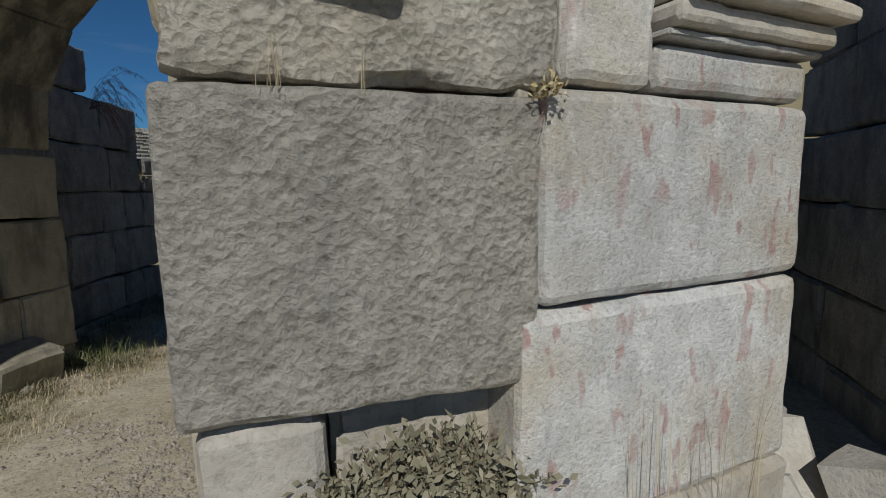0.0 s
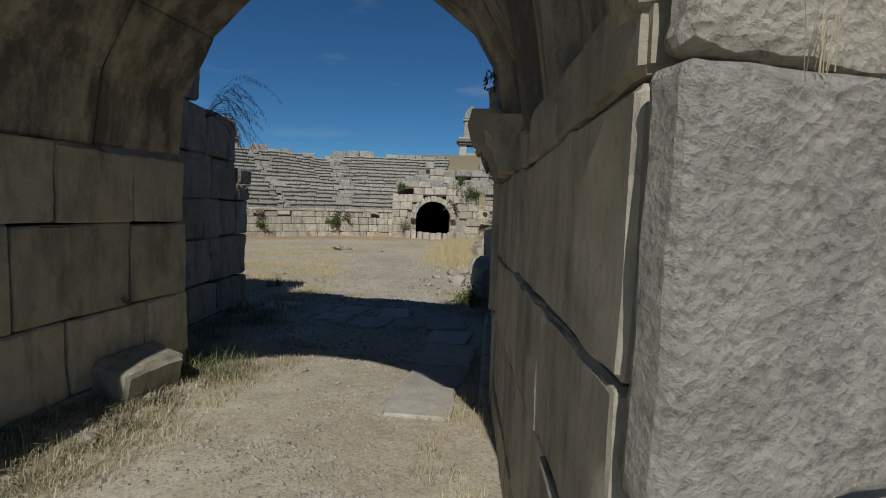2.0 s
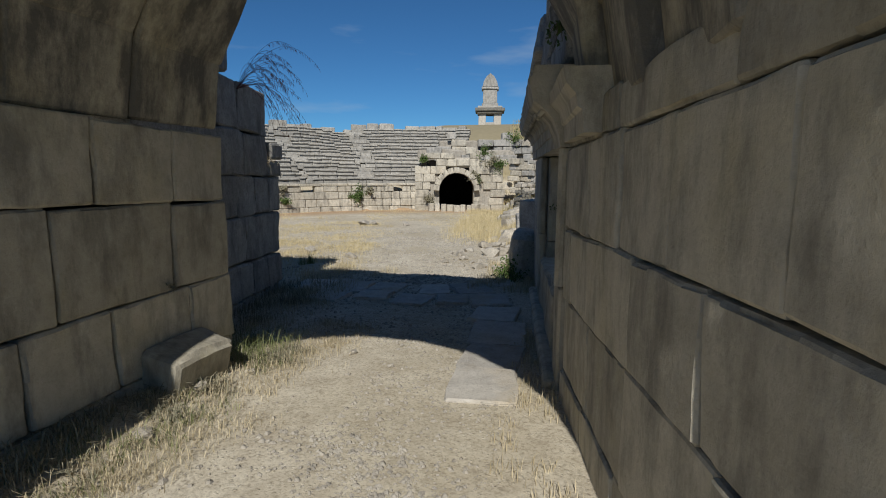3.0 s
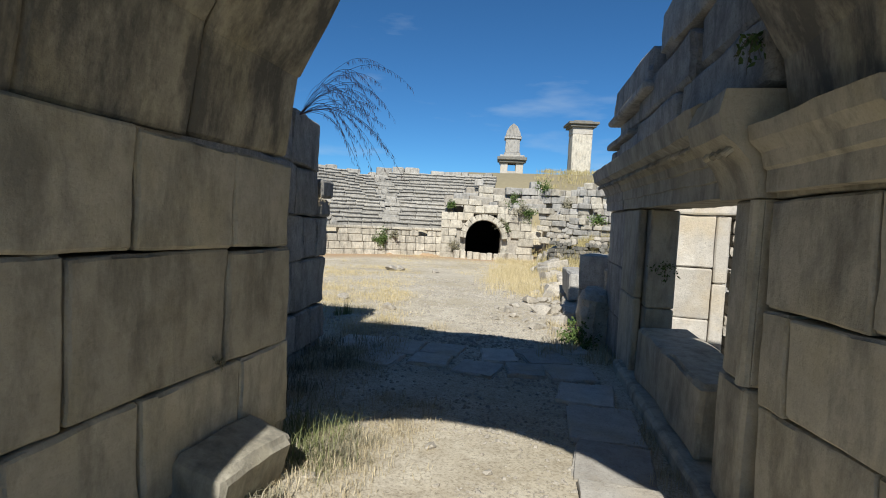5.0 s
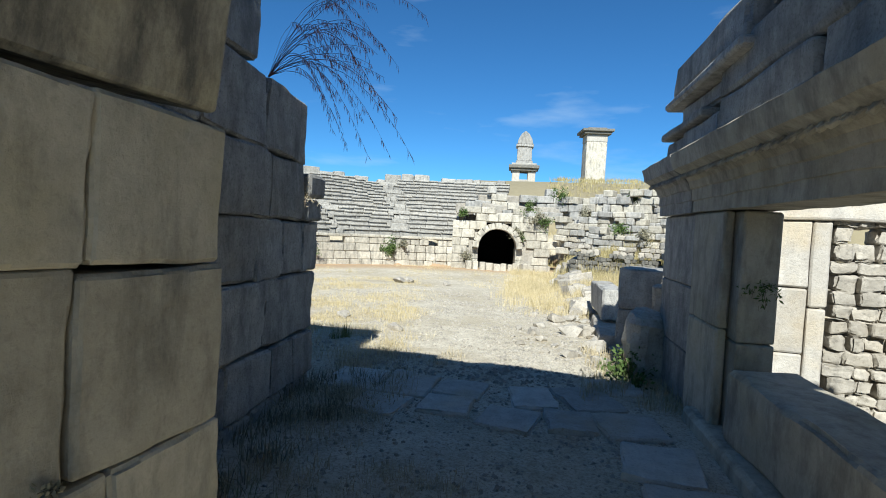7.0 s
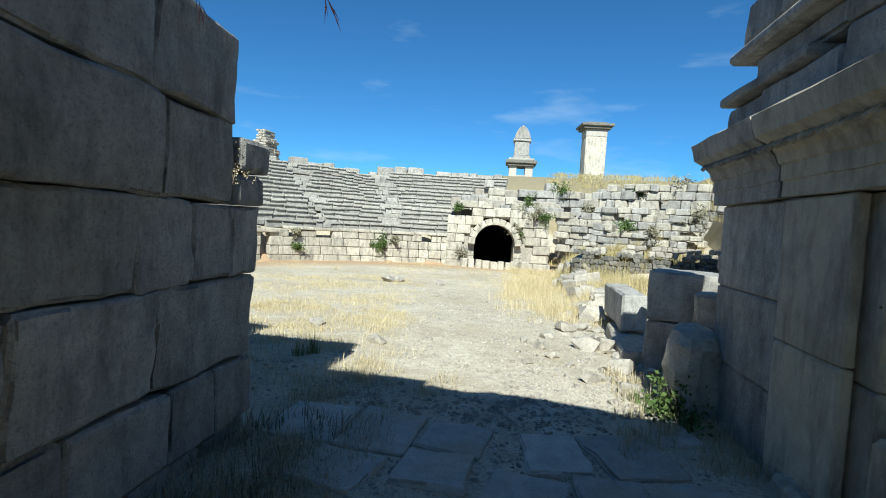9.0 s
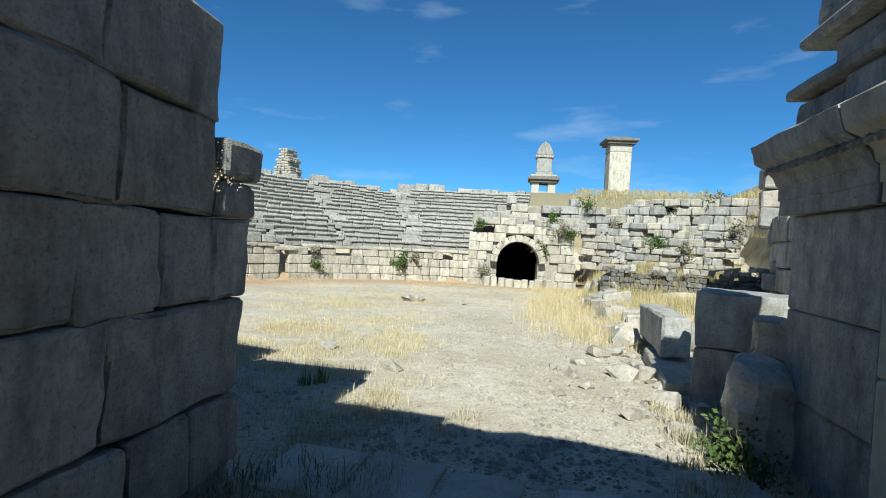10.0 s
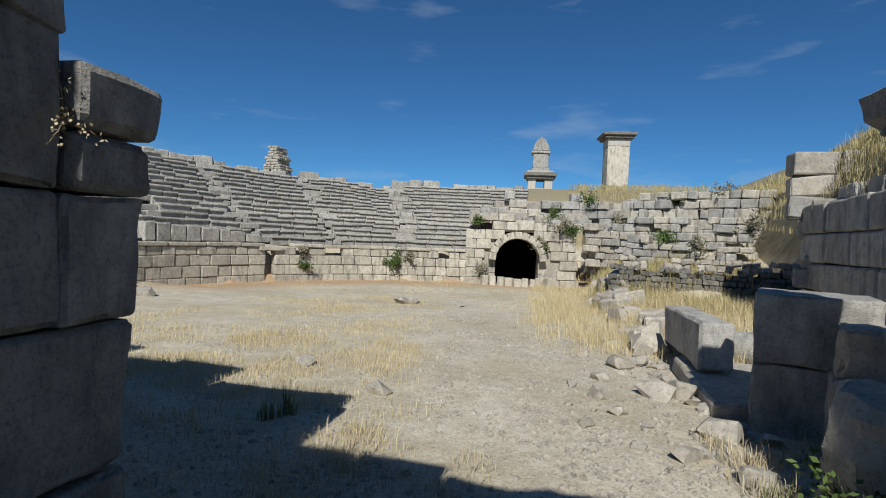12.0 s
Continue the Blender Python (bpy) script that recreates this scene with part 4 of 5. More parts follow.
def lying_column(x, y, z, length, rad, yaw):
    bm = bmesh.new()
    k, nseg = 20, 6
    rings = []
    for j in range(nseg + 1):
        ring = []
        for i in range(k):
            a = 2 * math.pi * i / k
            rr = rad * (1 + 0.03 * noise.noise(Vector((math.cos(a) * 2, math.sin(a) * 2, j))))
            ring.append(bm.verts.new(pose(x, y, z, 0, 0, yaw) @ Vector((length * (j / nseg - 0.5), rr * math.cos(a), rr * math.sin(a)))))
        rings.append(ring)
    for a_, b_ in zip(rings, rings[1:]):
        for i in range(k):
            bm.faces.new((a_[i], a_[(i + 1) % k], b_[(i + 1) % k], b_[i]))
    bm.faces.new(rings[0])
    bm.faces.new(rings[-1])
    ob = finish("column_shaft", bm, GREY)
    tagged(ob, "fallen grey column shaft lying in dry grass", "column")


lying_column(1.75, 13.2, 0.12, 2.2, 0.24, -10)


# ---- paving slabs in the passage ----
paving = structure("pavement", "worn grey paving slabs half buried in earth", "pavement")
for cx, cy, w, d, yaw in ((-2.40, 6.45, 0.58, 0.72, 6), (-1.80, 6.48, 0.56, 0.80, 3), (-1.22, 6.56, 0.50, 0.56, -4), (-0.46, 6.56, 0.46, 0.66, 12), (0.10, 6.70, 0.58, 0.74, 22),
                          (0.45, 6.05, 0.56, 0.58, 14), (-0.06, 6.0, 0.46, 0.52, 9), (0.62, 5.35, 0.58, 0.68, -4), (0.75, 4.55, 0.62, 0.8, 2), (0.78, 3.75, 0.58, 0.72, -3), (0.45, 7.4, 0.5, 0.56, 20), (-0.62, 5.85, 0.52, 0.5, -8),
                          (-1.25, 5.98, 0.5, 0.5, 4), (0.80, 3.0, 0.55, 0.7, 3), (-1.85, 5.75, 0.5, 0.5, -5)):
    block("paving_slab", (w, d, 0.12), pose(cx, cy, ground_z(cx, cy) - 0.022, R.uniform(-1, 1), R.uniform(-1, 1), yaw), PALE, paving, "", 0.018, (4, 4, 1), 0.022, 4.0)

# rough stone bench against the passage wall
ob = block("bench_stone", (0.36, 0.62, 0.40), pose(-1.42, 2.28, 0.33, 0, 14, -4), PASSAGE, None, "", 0.05, (4, 6, 4), 0.02)
tagged(ob, "worn projecting footing stone against the passage wall", "stone block")


# ---- stones ----
def rock_mesh(bm, m, sx, sy, sz, seed, sub=2):
    """An angular broken stone: the hull of scattered points, with its facets roughened."""
    rr = random.Random(int(seed * 1000))
    pts = []
    for _ in range(9 + 2 * sub):
        d = Vector((rr.gauss(0, 1), rr.gauss(0, 1), rr.gauss(0, 1))).normalized()
        d = Vector([math.copysign(abs(c) ** 0.75, c) for c in d]) * rr.uniform(0.85, 1.1)
        pts.append(bm.verts.new(d))
    res = bmesh.ops.convex_hull(bm, input=pts)
    bmesh.ops.delete(bm, geom=[v for v in bm.verts if not v.link_faces], context="VERTS")
    bmesh.ops.subdivide_edges(bm, edges=bm.edges[:], cuts=1, use_grid_fill=True)
    for v in bm.verts:
        q = v.co * 2.2 + Vector((seed, seed, 0))
        p = v.co + noise.noise_vector(q) * 0.035 + noise.noise_vector(q * 3.1) * 0.03
        v.co = m @ Vector((p.x * sx, p.y * sy, p.z * sz))


def rock(x, y, s, flat=0.6, label="pale broken limestone rock on dry ground", group="scattered rocks", name="rock", mat=None, z=None, stretch=1.0, sub=3):
    bm = bmesh.new()
    zz = ground_z(x, y) if z is None else z
    rock_mesh(bm, pose(x, y, zz + s * flat * 0.55, R.uniform(-12, 12), R.uniform(-12, 12), R.uniform(0, 180)), s * stretch, s, s * flat, R.random() * 60, sub)
    ob = finish(name, bm, mat or RUBBLE)
    ob.data.set_sharp_from_angle(angle=radians(9))
    return tagged(ob, label, "rock", group)


for x, y, s in ((0.27, 9.55, 0.2), (0.41, 11.24, 0.2), (-0.15, 10.8, 0.24), (0.15, 10.95, 0.2), (-0.78, 10.5, 0.15), (-0.44, 12.4, 0.2), (-0.2, 12.7, 0.17), (-0.1, 13.4, 0.22), (0.2, 14.0, 0.25), (-0.2, 15.0, 0.22),
                (-6.3, 18.6, 0.25), (-6.0, 18.9, 0.2), (-4.6, 18.9, 0.2), (-3.1, 9.6, 0.16), (-4.5, 10.4, 0.14), (-0.9, 9.4, 0.09), (-0.48, 9.0, 0.07), (-0.6, 9.9, 0.1), (0.0, 9.0, 0.08), (-0.35, 9.6, 0.06), (-1.1, 10.9, 0.08),
                (-1.0, 13.0, 0.1), (-0.75, 11.5, 0.13), (-0.5, 14.3, 0.18), (0.3, 8.6, 0.14), (0.1, 8.2, 0.07), (-1.25, 2.2, 0.06), (-1.1, 1.5, 0.07), (-1.15, 2.7, 0.05), (-0.6, 3.6, 0.05), (-0.1, 3.3, 0.035), (-0.4, 3.0, 0.03), (-12.5, 15.5, 0.3), (-13.0, 14.5, 0.25)):
    rock(x, y, s, R.uniform(0.5, 0.7))
for i in range(46):
    y = R.uniform(8.4, 13.5)
    rock(R.gauss(0.1 - 0.04 * (y - 9), 0.38), y, 0.035 + 0.10 * R.random() ** 2, R.uniform(0.4, 0.65), sub=1)
# heap of tumbled blocks along the stage front
for i in range(34):
    t = R.random()
    x, y = 0.3 - 0.9 * t + R.uniform(-0.35, 0.5), 13.6 + 9.0 * t + R.uniform(-0.4, 0.4)
    if i % 3 == 0:
        loose("fallen_block", (R.uniform(0.4, 0.8), R.uniform(0.35, 0.6), R.uniform(0.3, 0.6)), (x, y, ground_z(x, y) + 0.14), R.uniform(0, 180), RUBBLE, "tumbled pale limestone block in dry grass", (R.uniform(-15, 15), R.uniform(-15, 15)), n=(3, 3, 3))
    else:
        rock(x, y, R.uniform(0.16, 0.36), R.uniform(0.6, 0.9), "tumbled pale limestone rock in dry grass", sub=2)
# stones in the tunnel mouth
for i in range(9):
    p = prun.a + prun.u * (0.9 + i * 0.36) + prun.n * R.uniform(0.2, 0.6)
    loose("fallen_block", (R.uniform(0.25, 0.4), 0.35, R.uniform(0.35, 0.7)), (p.x, p.y, -0.32), R.uniform(-20, 40), FAR, "upright pale block before the tunnel mouth", n=(2, 2, 2), group="blocks before the tunnel")
# boulders beside the front pier
for x, y, s, st in ((3.75, 1.0, 0.26, 1.0), (4.1, 0.75, 0.25, 1.1), (3.55, 0.55, 0.22, 1.0), (3.9, 1.5, 0.22, 1.0)):
    rock(x, y, s, 0.9, "angular pale boulder heaped beside the pier", "boulders by the pier", "boulder", PALE, z=ground_z(x, y) + 0.25, stretch=st)
rock(3.55, -0.25, 0.5, 0.75, "large slanting boulder in front of the shaded wall", "boulders by the pier", "boulder", PALE, stretch=1.3)
rock(3.1, -0.05, 0.28, 0.7, "large slanting boulder in front of the shaded wall", "boulders by the pier", "boulder", PALE)


def gravel():
    """Loose gravel and stone chips on the path, thicker towards the stage side."""
    verts, faces = [], []
    shape = [(1, 0, -0.2), (0.2, 0.9, -0.2), (-0.9, 0.35, -0.2), (-0.6, -0.8, -0.2), (0.5, -0.85, -0.2), (0.45, 0.1, 0.55), (-0.3, 0.25, 0.6), (-0.1, -0.4, 0.5)]
    tris = [(0, 1, 5), (1, 6, 5), (1, 2, 6), (2, 3, 6), (3, 7, 6), (3, 4, 7), (4, 0, 7), (0, 5, 7), (5, 6, 7)]
    n = 0
    while n < 14000:
        y = 0.5 + 17 * R.random() ** 1.6
        mid = -0.3 - 0.19 * y + 0.6
        x = R.gauss(mid + 0.35, 1.0 + 0.1 * y)
        if not (-1.45 if y < 3.2 else -8) < x < 1.3 - 0.08 * y + (0.6 if y > 9 else 0):
            continue
        dens = noise.noise(Vector((x * 0.9, y * 0.9, 0))) + (0.35 if x > mid else 0) - (0.45 if y < 4 else 0)
        if dens < R.uniform(-0.4, 0.6):
            continue
        s = 0.006 + 0.022 * R.random() ** 3 + (0.035 * R.random() ** 4 if y > 7 else 0)
        a, c = R.uniform(0, 6.28), len(verts)
        ca, sa, z = math.cos(a), math.sin(a), ground_z(x, y)
        for p in shape:
            k = s * R.uniform(0.7, 1.3)
            verts.append((x + (p[0] * ca - p[1] * sa) * k, y + (p[0] * sa + p[1] * ca) * k, z + p[2] * k * 0.8 + 0.004))
        faces += [tuple(i + c for i in f) for f in tris]
        n += 1
    me = bpy.data.meshes.new("gravel")
    me.from_pydata(verts, [], faces)
    me.materials.append(RUBBLE)
    tagged(new("gravel", me), "loose pale gravel and stone chips", "gravel", kind="stuff")


gravel()


# ---- grass ----
def blades(verts, faces, x, y, z, n, h, spread, lean=0.5, w=0.006, droop=0.3):
    for _ in range(n):
        a = R.uniform(0, 6.283)
        r = spread * math.sqrt(R.random())
        bx, by = x + r * math.cos(a), y + r * math.sin(a)
        hh = h * R.uniform(0.45, 1.1)
        l = lean * R.random()
        d = R.uniform(0, 6.283)
        dx, dy = math.cos(d) * l * hh, math.sin(d) * l * hh
        ww = w * R.uniform(0.6, 1.3)
        px, py = -math.sin(d) * ww, math.cos(d) * ww
        c = len(verts)
        verts += [(bx - px, by - py, z - 0.02), (bx + px, by + py, z - 0.02), (bx + dx * 0.4 - px * 0.8, by + dy * 0.4 - py * 0.8, z + hh * 0.55), (bx + dx * 0.4 + px * 0.8, by + dy * 0.4 + py * 0.8, z + hh * 0.55),
                  (bx + dx, by + dy, z + hh * (1 - droop * l))]
        faces += [(c, c + 1, c + 3, c + 2), (c + 2, c + 3, c + 4)]


def grass(name, label, mat, tufts):
    verts, faces = [], []
    for t in tufts:
        blades(verts, faces, *t)
    me = bpy.data.meshes.new(name)
    me.from_pydata(verts, [], faces)
    me.materials.append(mat)
    return tagged(new(name, me), label, "grass", kind="stuff")


def scatter(count, xs, ys, keep, n, h, spread, lean=0.5, w=0.006):
    out = []
    tries = 0
    while len(out) < count and tries < count * 30:
        tries += 1
        x, y = R.uniform(*xs), R.uniform(*ys)
        if R.random() < keep(x, y):
            out.append((x, y, ground_z(x, y), R.randint(*n), h * R.uniform(0.6, 1.25), spread, lean, w))
    return out


def patch(x, y, s=0.7):
    return clamp(noise.noise(Vector((x * s, y * s, 9))) * 2 + 0.5)


# matted brown grass along the passage walls
grass("dry_grass", "matted brown dry grass along the foot of the passage wall", HAY,
      scatter(330, (-1.5, -0.55), (0.4, 4.6), lambda x, y: smooth(-0.5, -1.2, x) * (0.4 + patch(x, y, 2)), (22, 38), 0.075, 0.16, 2.2, 0.0022)
      + scatter(70, (0.9, 1.45), (0.6, 5.0), lambda x, y: smooth(1.05, 1.4, x + 0.07 * y) * patch(x, y, 2), (14, 26), 0.11, 0.10, 1.0, 0.003)
      + scatter(170, (-2.8, -1.6), (3.2, 8.5), lambda x, y: patch(x, y, 1.2) * smooth(-1.4, -2.2, x), (18, 30), 0.13, 0.16, 1.8, 0.003)
      + scatter(110, (0.1, 1.2), (6.6, 9.6), lambda x, y: patch(x, y, 1.5), (14, 24), 0.18, 0.12, 1.0, 0.004))
grass("green_grass", "tall fresh green grass at the end of the passage wall", FRESH,
      scatter(60, (-1.85, -1.15), (2.6, 3.8), lambda x, y: 1, (10, 20), 0.24, 0.16, 1.3, 0.0022)
      + scatter(90, (-1.48, -0.8), (0.3, 3.2), lambda x, y: smooth(-0.8, -1.3, x) * patch(x, y, 1.8), (14, 24), 0.08, 0.13, 1.8, 0.0022)
      + scatter(4, (0.3, 0.45), (8.2, 8.4), lambda x, y: 1, (8, 12), 0.2, 0.06, 0.5, 0.004) + scatter(6, (-3.7, -3.5), (8.3, 8.6), lambda x, y: 1, (12, 20), 0.25, 0.05, 0.5, 0.005))
# tall straw on the stage side of the orchestra
grass("straw_field", "tall golden dry grass in the orchestra", STRAW,
      scatter(1500, (-4.6, 0.6), (12.5, 26.5), lambda x, y: (0.25 + patch(x, y, 0.6)) * smooth(12.2, 15.5, y) * smooth(-0.9 - 0.14 * (y - 12) - 0.9, -0.9 - 0.14 * (y - 12) + 0.5, x + 0.35 * noise.noise(Vector((x, y, 2)))), (14, 24), 0.32, 0.20, 0.7, 0.0032)
      + scatter(420, (0.6, 3.2), (12.5, 21), lambda x, y: 0.6, (14, 22), 0.42, 0.18, 0.6, 0.004))
# thin dry growth on the far side of the path
grass("thin_grass", "sparse yellow dry grass on trodden ground", STRAW,
      scatter(900, (-10, -2.4), (8.0, 20), lambda x, y: patch(x, y, 0.5) * smooth(-1.2 - 0.2 * y + 0.9, -2.2 - 0.2 * y, x), (14, 26), 0.10, 0.22, 1.2, 0.0028)
      + scatter(500, (-6.5, -2.2), (6.8, 12.5), lambda x, y: patch(x, y, 0.9) * smooth(-1.0 - 0.2 * y, -2.0 - 0.2 * y, x - 0.6), (16, 28), 0.13, 0.2, 1.3, 0.0024)
      + scatter(300, (-14, -2), (19, 28), lambda x, y: patch(x, y, 0.5) * (1 if math.hypot(x - CX, y - CY) < 11.3 else 0), (10, 20), 0.10, 0.25, 1.2, 0.004))
grass("hill_grass", "dry yellow-green grass on the slope", plain_material("slope_grass", (0.30, 0.25, 0.11), (0.50, 0.43, 0.22)),
      scatter(1500, (3.2, 11), (13.0, 34), lambda x, y: smooth(1.2, 3.0, ground_z(x, y)), (16, 26), 0.40, 0.34, 0.7, 0.006)
      + scatter(500, (-3, 9), (30, 62), lambda x, y: 0.7, (14, 22), 0.45, 0.6, 0.7, 0.014)
      + scatter(700, (3.3, 5.4), (12.0, 21.0), lambda x, y: smooth(1.2, 2.6, ground_z(x, y)), (16, 26), 0.34, 0.25, 0.8, 0.004)
      + scatter(500, (0.2, 4.4), (17.5, 24.0), lambda x, y: 0.3 + patch(x, y, 0.8), (16, 24), 0.40, 0.25, 0.6, 0.004)
      + scatter(900, (-0.8, 4.4), (19.5, 31), lambda x, y: 0.3 + patch(x, y, 0.8), (16, 24), 0.5, 0.3, 0.6, 0.006))


grass("wall_weeds", "grey-green weeds among dry grass at the wall foot", DULL,
      scatter(90, (-1.5, -0.9), (0.3, 3.6), lambda x, y: smooth(-0.9, -1.35, x) * patch(x, y, 2.2), (16, 28), 0.12, 0.10, 1.6, 0.004)
      + scatter(60, (-2.8, -2.0), (3.6, 6.4), lambda x, y: patch(x, y, 1.5), (16, 28), 0.2, 0.14, 1.4, 0.004))


# ---- shrubs and herbs ----
def leaf_quad(verts, faces, p, d, length, width, up):
    side = d.cross(up)
    side = side.normalized() * width if side.length > 1e-4 else Vector((width, 0, 0))
    c = len(verts)
    verts += [tuple(p), tuple(p + d * length * 0.5 + side), tuple(p + d * length), tuple(p + d * length * 0.5 - side)]
    faces += [(c, c + 1, c + 2, c + 3)]


def rand_dir(up=0.0):
    v = Vector((R.gauss(0, 1), R.gauss(0, 1), R.gauss(0, 1) + up))
    return v.normalized()


def shrub(name, label, at, size, leaves, mat, leaf=(0.05, 0.012), stems=9, hang=0.0, category="shrub", group=""):
    t = empty(name, label, category, group, at=at)
    verts, faces, sv, sf = [], [], [], []
    for _ in range(stems):
        d = rand_dir(0.7)
        if hang:
            d = Vector((d.x, -abs(d.y) * 0.6 - 0.2, d.z * 0.5 - hang)).normalized()
        tip = Vector((d.x * size[0], d.y * size[1], max(d.z, -1) * size[2] + (size[2] * 0.15 if not hang else 0)))
        last = Vector((0, 0, 0))
        k = 5
        for i in range(1, k + 1):
            f = i / k
            p = tip * f + Vector((0, 0, -0.12 * size[2] * f * f)) + rand_dir() * 0.04 * size[0]
            w = 0.012 * (1 - 0.7 * f) * max(0.5, size[0])
            c = len(sv)
            sv += [tuple(last + Vector((-w, 0, 0))), tuple(last + Vector((w, 0, 0))), tuple(p + Vector((w * .7, 0, 0))), tuple(p + Vector((-w * .7, 0, 0))), tuple(last + Vector((0, w, 0))), tuple(p + Vector((0, w, 0)))]
            sf += [(c, c + 1, c + 2, c + 3), (c, c + 4, c + 5, c + 3), (c + 1, c + 4, c + 5, c + 2)]
            for _ in range(max(1, leaves // (stems * k))):
                q = last.lerp(p, R.random()) + rand_dir() * 0.16 * size[0] * (0.4 + f)
                leaf_quad(verts, faces, q, rand_dir(0.3 - hang), leaf[0] * R.uniform(0.6, 1.3), leaf[1] * R.uniform(0.7, 1.3), rand_dir())
            last = p
    for nm, v_, f_, m_ in (("stem", sv, sf, BARK), ("foliage", verts, faces, mat)):
        me = bpy.data.meshes.new(nm)
        me.from_pydata(v_, [], f_)
        me.materials.append(m_)
        ob = new(nm, me)
        ob.parent = t
    return t


def on_run(run, s, z, proud=0.0):
    p = run.a + run.u * s + run.n * proud
    return (p.x, p.y, z)


# herb at the foot of the front pier
for s, z in ((0.30, 1.10), (0.42, 1.15), (0.54, 1.16), (0.64, 1.13), (0.74, 1.08), (0.38, 0.98), (0.55, 1.0), (0.7, 0.92)):
    shrub("herb", "dusty grey-green herb growing from the pier joint", on_run(pier_run, s, z, 0.02), (0.13, 0.10, 0.13), 420, DULL, (0.034, 0.008), 14, group="herbs on the pier")
for s, z in ((0.2, 2.07), (0.24, 2.07), (0.40, 2.07), (0.22, 2.07)):
    p = on_run(pier_run, s, z, 0.04)
    g = grass("dry_stalks", "thin dry stalks on a ledge of the pier", HAY, [(p[0], p[1], z, 4, 0.11, 0.02, 0.3, 0.0008)])
p = on_run(pier_side, 0.45, 0.9, 0.12)
grass("dry_stalks", "thin dry stalks in front of the whitewashed block", HAY, [(p[0] + d, p[1] + d * 0.3, 0.92, 9, 0.42, 0.06, 0.22, 0.0012) for d in (-0.16, -0.06, 0.05, 0.16)])
for x, y, z in ((3.9, 2.6, 1.35), (4.15, 2.3, 1.5), (3.8, 2.2, 0.9)):
    shrub("shrub", "dusty green shrub before the shaded wall", (x, y, z - 0.25), (0.34, 0.3, 0.4), 420, LEAF, (0.10, 0.012), 12, group="shrubs by the outer wall")
# shrubs on the orchestra wall and terraces
for ang, z, s, m in ((121.3, 0.45, 0.6, LEAF), (122.8, 0.35, 0.4, LEAF), (142.3, 0.1, 0.36, LEAF), (118.5, 0.6, 0.3, DULL), (143, 0.75, 0.28, DULL), (190, 0.7, 0.35, DULL), (182, 0.4, 0.3, DULL), (200, 0.8, 0.4, DULL)):
    p = polar(ang, RO - 0.12, z)
    shrub("shrub", "green shrub rooted in the orchestra wall", tuple(p), (s, s, s), 520, m, (0.10, 0.026), 14, group="shrubs on the orchestra wall")
for s, z, sz, hang, m in ((3.3, 1.8, 0.5, 0.9, DULL), (3.55, 1.6, 0.4, 0.9, LEAF), (4.3, 2.3, 0.55, 0.0, DULL), (4.8, 2.2, 0.5, 0.2, LEAF), (3.9, 2.75, 0.55, 0.0, LEAF), (0.5, 2.4, 0.3, 0.0, LEAF), (0.75, 0.1, 0.4, 0.0, DULL)):
    shrub("shrub", "hanging green shrub on the portal front", on_run(prun, s, z, 0.1), (sz, sz, sz), 520, m, (0.12, 0.022), 14, hang, group="shrubs on the portal")
for x, y, z, s in ((-1.2, 30.5, 3.7, 0.6), (0.2, 29.6, 2.6, 0.5), (2.6, 29.2, 3.6, 0.5), (4.2, 28.0, 3.9, 0.6), (1.6, 24.8, 1.9, 0.4), (3.4, 21.0, 2.2, 0.5), (4.6, 17.6, 3.6, 0.5), (5.2, 16.0, 3.9, 0.55), (2.5, 23.5, 1.6, 0.4)):
    shrub("shrub", "dull green shrub among the terrace ruins", (x, y, z), (s, s, s * 0.9), 480, R.choice((LEAF, DULL)), (0.12, 0.03), 14, group="shrubs on the terraces")
# shrubs by the doorway
for x, y, s in ((0.66, 7.75, 0.4), (1.05, 9.0, 0.4), (0.55, 8.05, 0.34), (0.8, 8.45, 0.36)):
    shrub("shrub", "dark green shrub in the shade beside the doorway", (x, y, ground_z(x, y)), (s, s, s), 520, LEAF, (0.06, 0.016), 16, group="shrubs by the doorway")
shrub("wall_plant", "small fern hanging from the jamb of the doorway", (1.40, 6.0, 1.45), (0.16, 0.14, 0.26), 200, LEAF, (0.05, 0.008), 8, 0.6, "plant")
shrub("wall_plant", "dry flowering herb on the broken ledge", (-2.78, 5.85, 1.98), (0.15, 0.14, 0.2), 220, HAY, (0.016, 0.006), 9, 0.0, "plant")
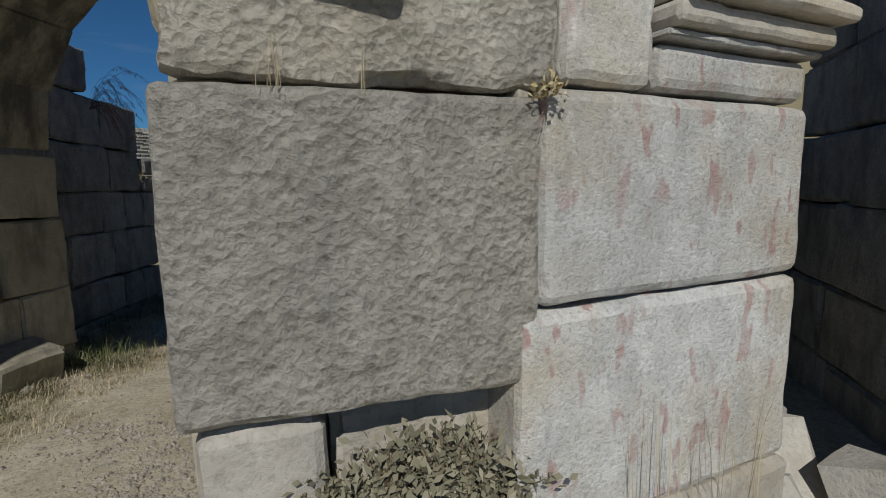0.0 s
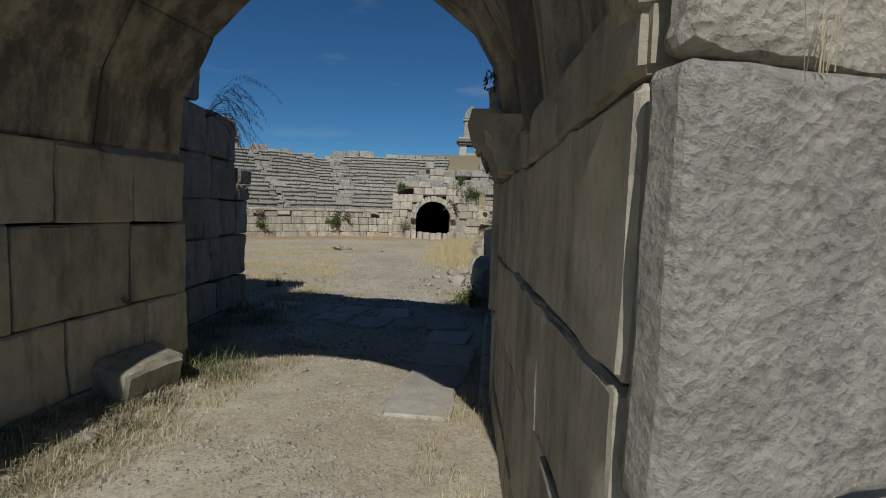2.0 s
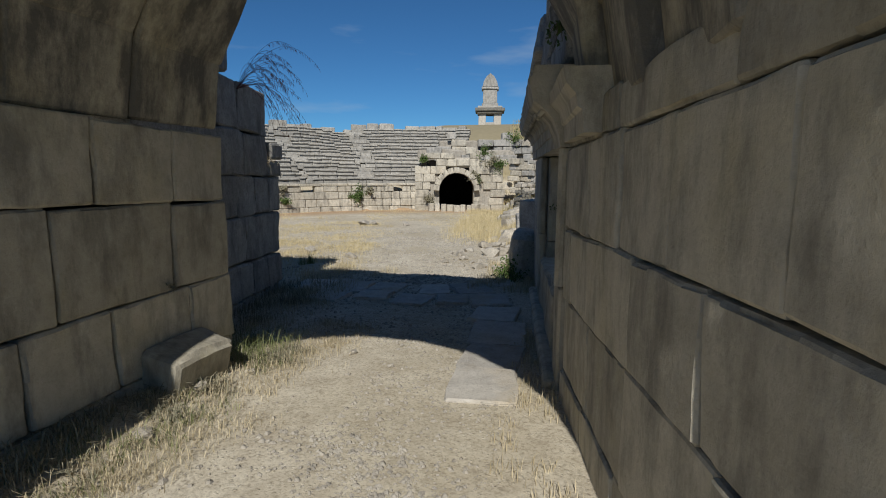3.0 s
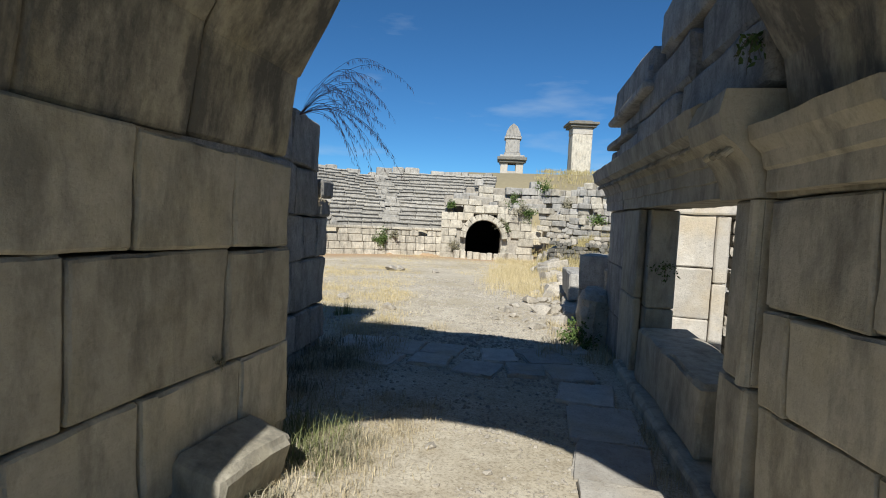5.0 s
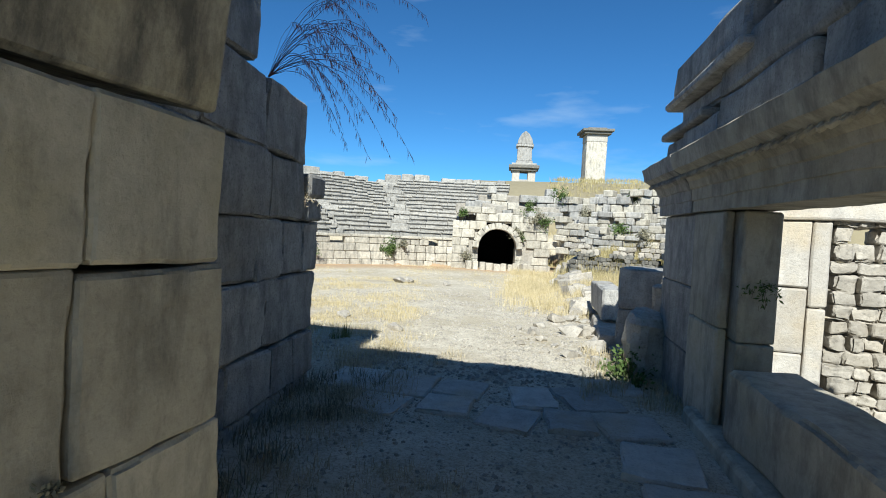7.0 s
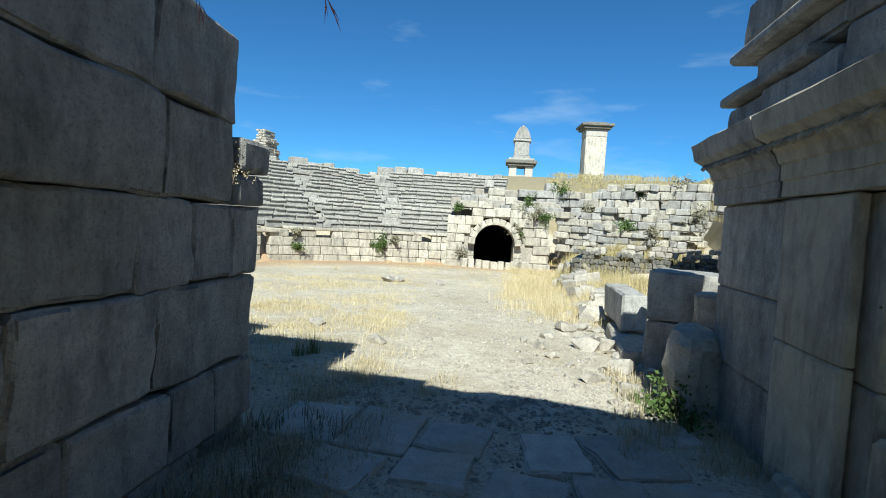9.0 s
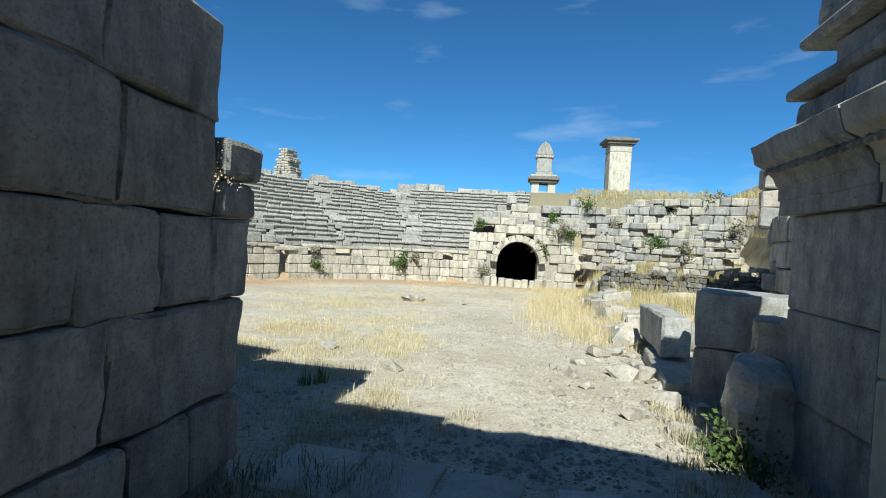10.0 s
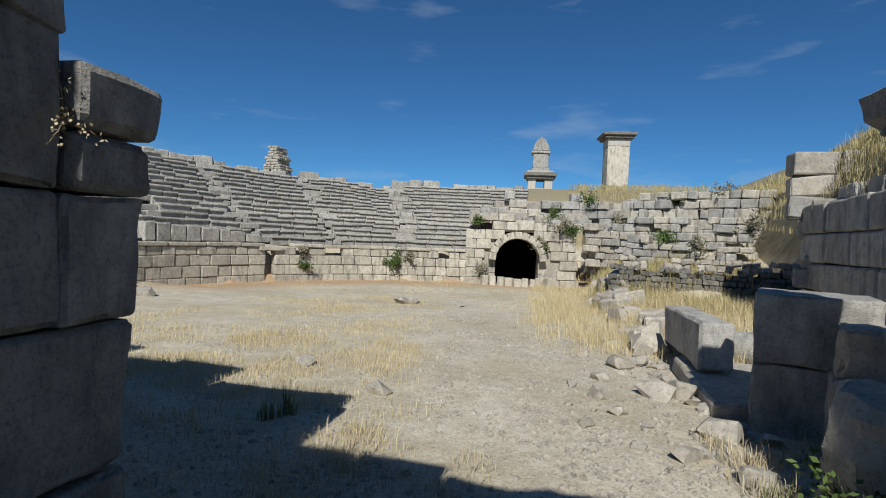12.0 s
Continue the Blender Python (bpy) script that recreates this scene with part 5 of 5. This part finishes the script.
shrub("wall_plant", "dry herb hanging from a wall joint", (-2.78, 4.9, 1.12), (0.12, 0.1, 0.2), 200, HAY, (0.03, 0.006), 8, 0.9, "plant")
shrub("wall_plant", "small herb in a joint of the passage wall", (-1.51, 2.33, 0.94), (0.06, 0.06, 0.05), 90, DULL, (0.025, 0.006), 6, 0.2, "plant")
shrub("wall_plant", "leafy twig hanging from the end of the vault", (1.30, 3.2, 2.95), (0.14, 0.12, 0.26), 110, LEAF, (0.05, 0.012), 9, 0.7, "plant")
shrub("wall_plant", "small dry herb in the pier joint", on_run(pier_side, 0.0, 2.07, 0.01), (0.05, 0.05, 0.05), 120, STRAW, (0.02, 0.005), 7, 0.1, "plant")


# ---- reeds hanging over the recessed wall ----
def reeds():
    t = empty("reed_plant", "reddish reed plumes hanging over the broken wall", "reed", at=(-2.2, 4.3, 2.72))
    base = Vector((0, 0, 0))
    for i in range(34):
        verts, faces = [], []
        reach = R.uniform(0.7, 1.4)
        side = R.uniform(-0.95, -0.5) * reach
        up = R.uniform(0.0, 0.45)
        drop = R.uniform(0.15, 0.75)
        pts = []
        for k in range(13):
            f = k / 12
            pts.append(base + Vector((reach * f, side * f + R.uniform(-.01, .01), up * math.sin(f * 2.0) - drop * f ** 2.6)))
        for k in range(12):
            w = 0.0022 * (1 - 0.6 * k / 12)
            c = len(verts)
            a_, b_ = pts[k], pts[k + 1]
            verts += [(a_.x, a_.y, a_.z - w), (a_.x, a_.y, a_.z + w), (b_.x, b_.y, b_.z + w), (b_.x, b_.y, b_.z - w), (a_.x, a_.y + w, a_.z), (b_.x, b_.y + w, b_.z)]
            faces += [(c, c + 1, c + 2, c + 3), (c, c + 4, c + 5, c + 3)]
            if k > 6:
                for _ in range(9):
                    q = a_.lerp(b_, R.random())
                    leaf_quad(verts, faces, q, Vector((R.uniform(-0.2, 0.7), R.uniform(-.35, .35), -1)).normalized(), R.uniform(0.02, 0.06), 0.0013, Vector((0, 1, 0)))
        me = bpy.data.meshes.new("plume")
        me.from_pydata(verts, [], faces)
        me.materials.append(TWIG)
        new("plume", me).parent = t


reeds()
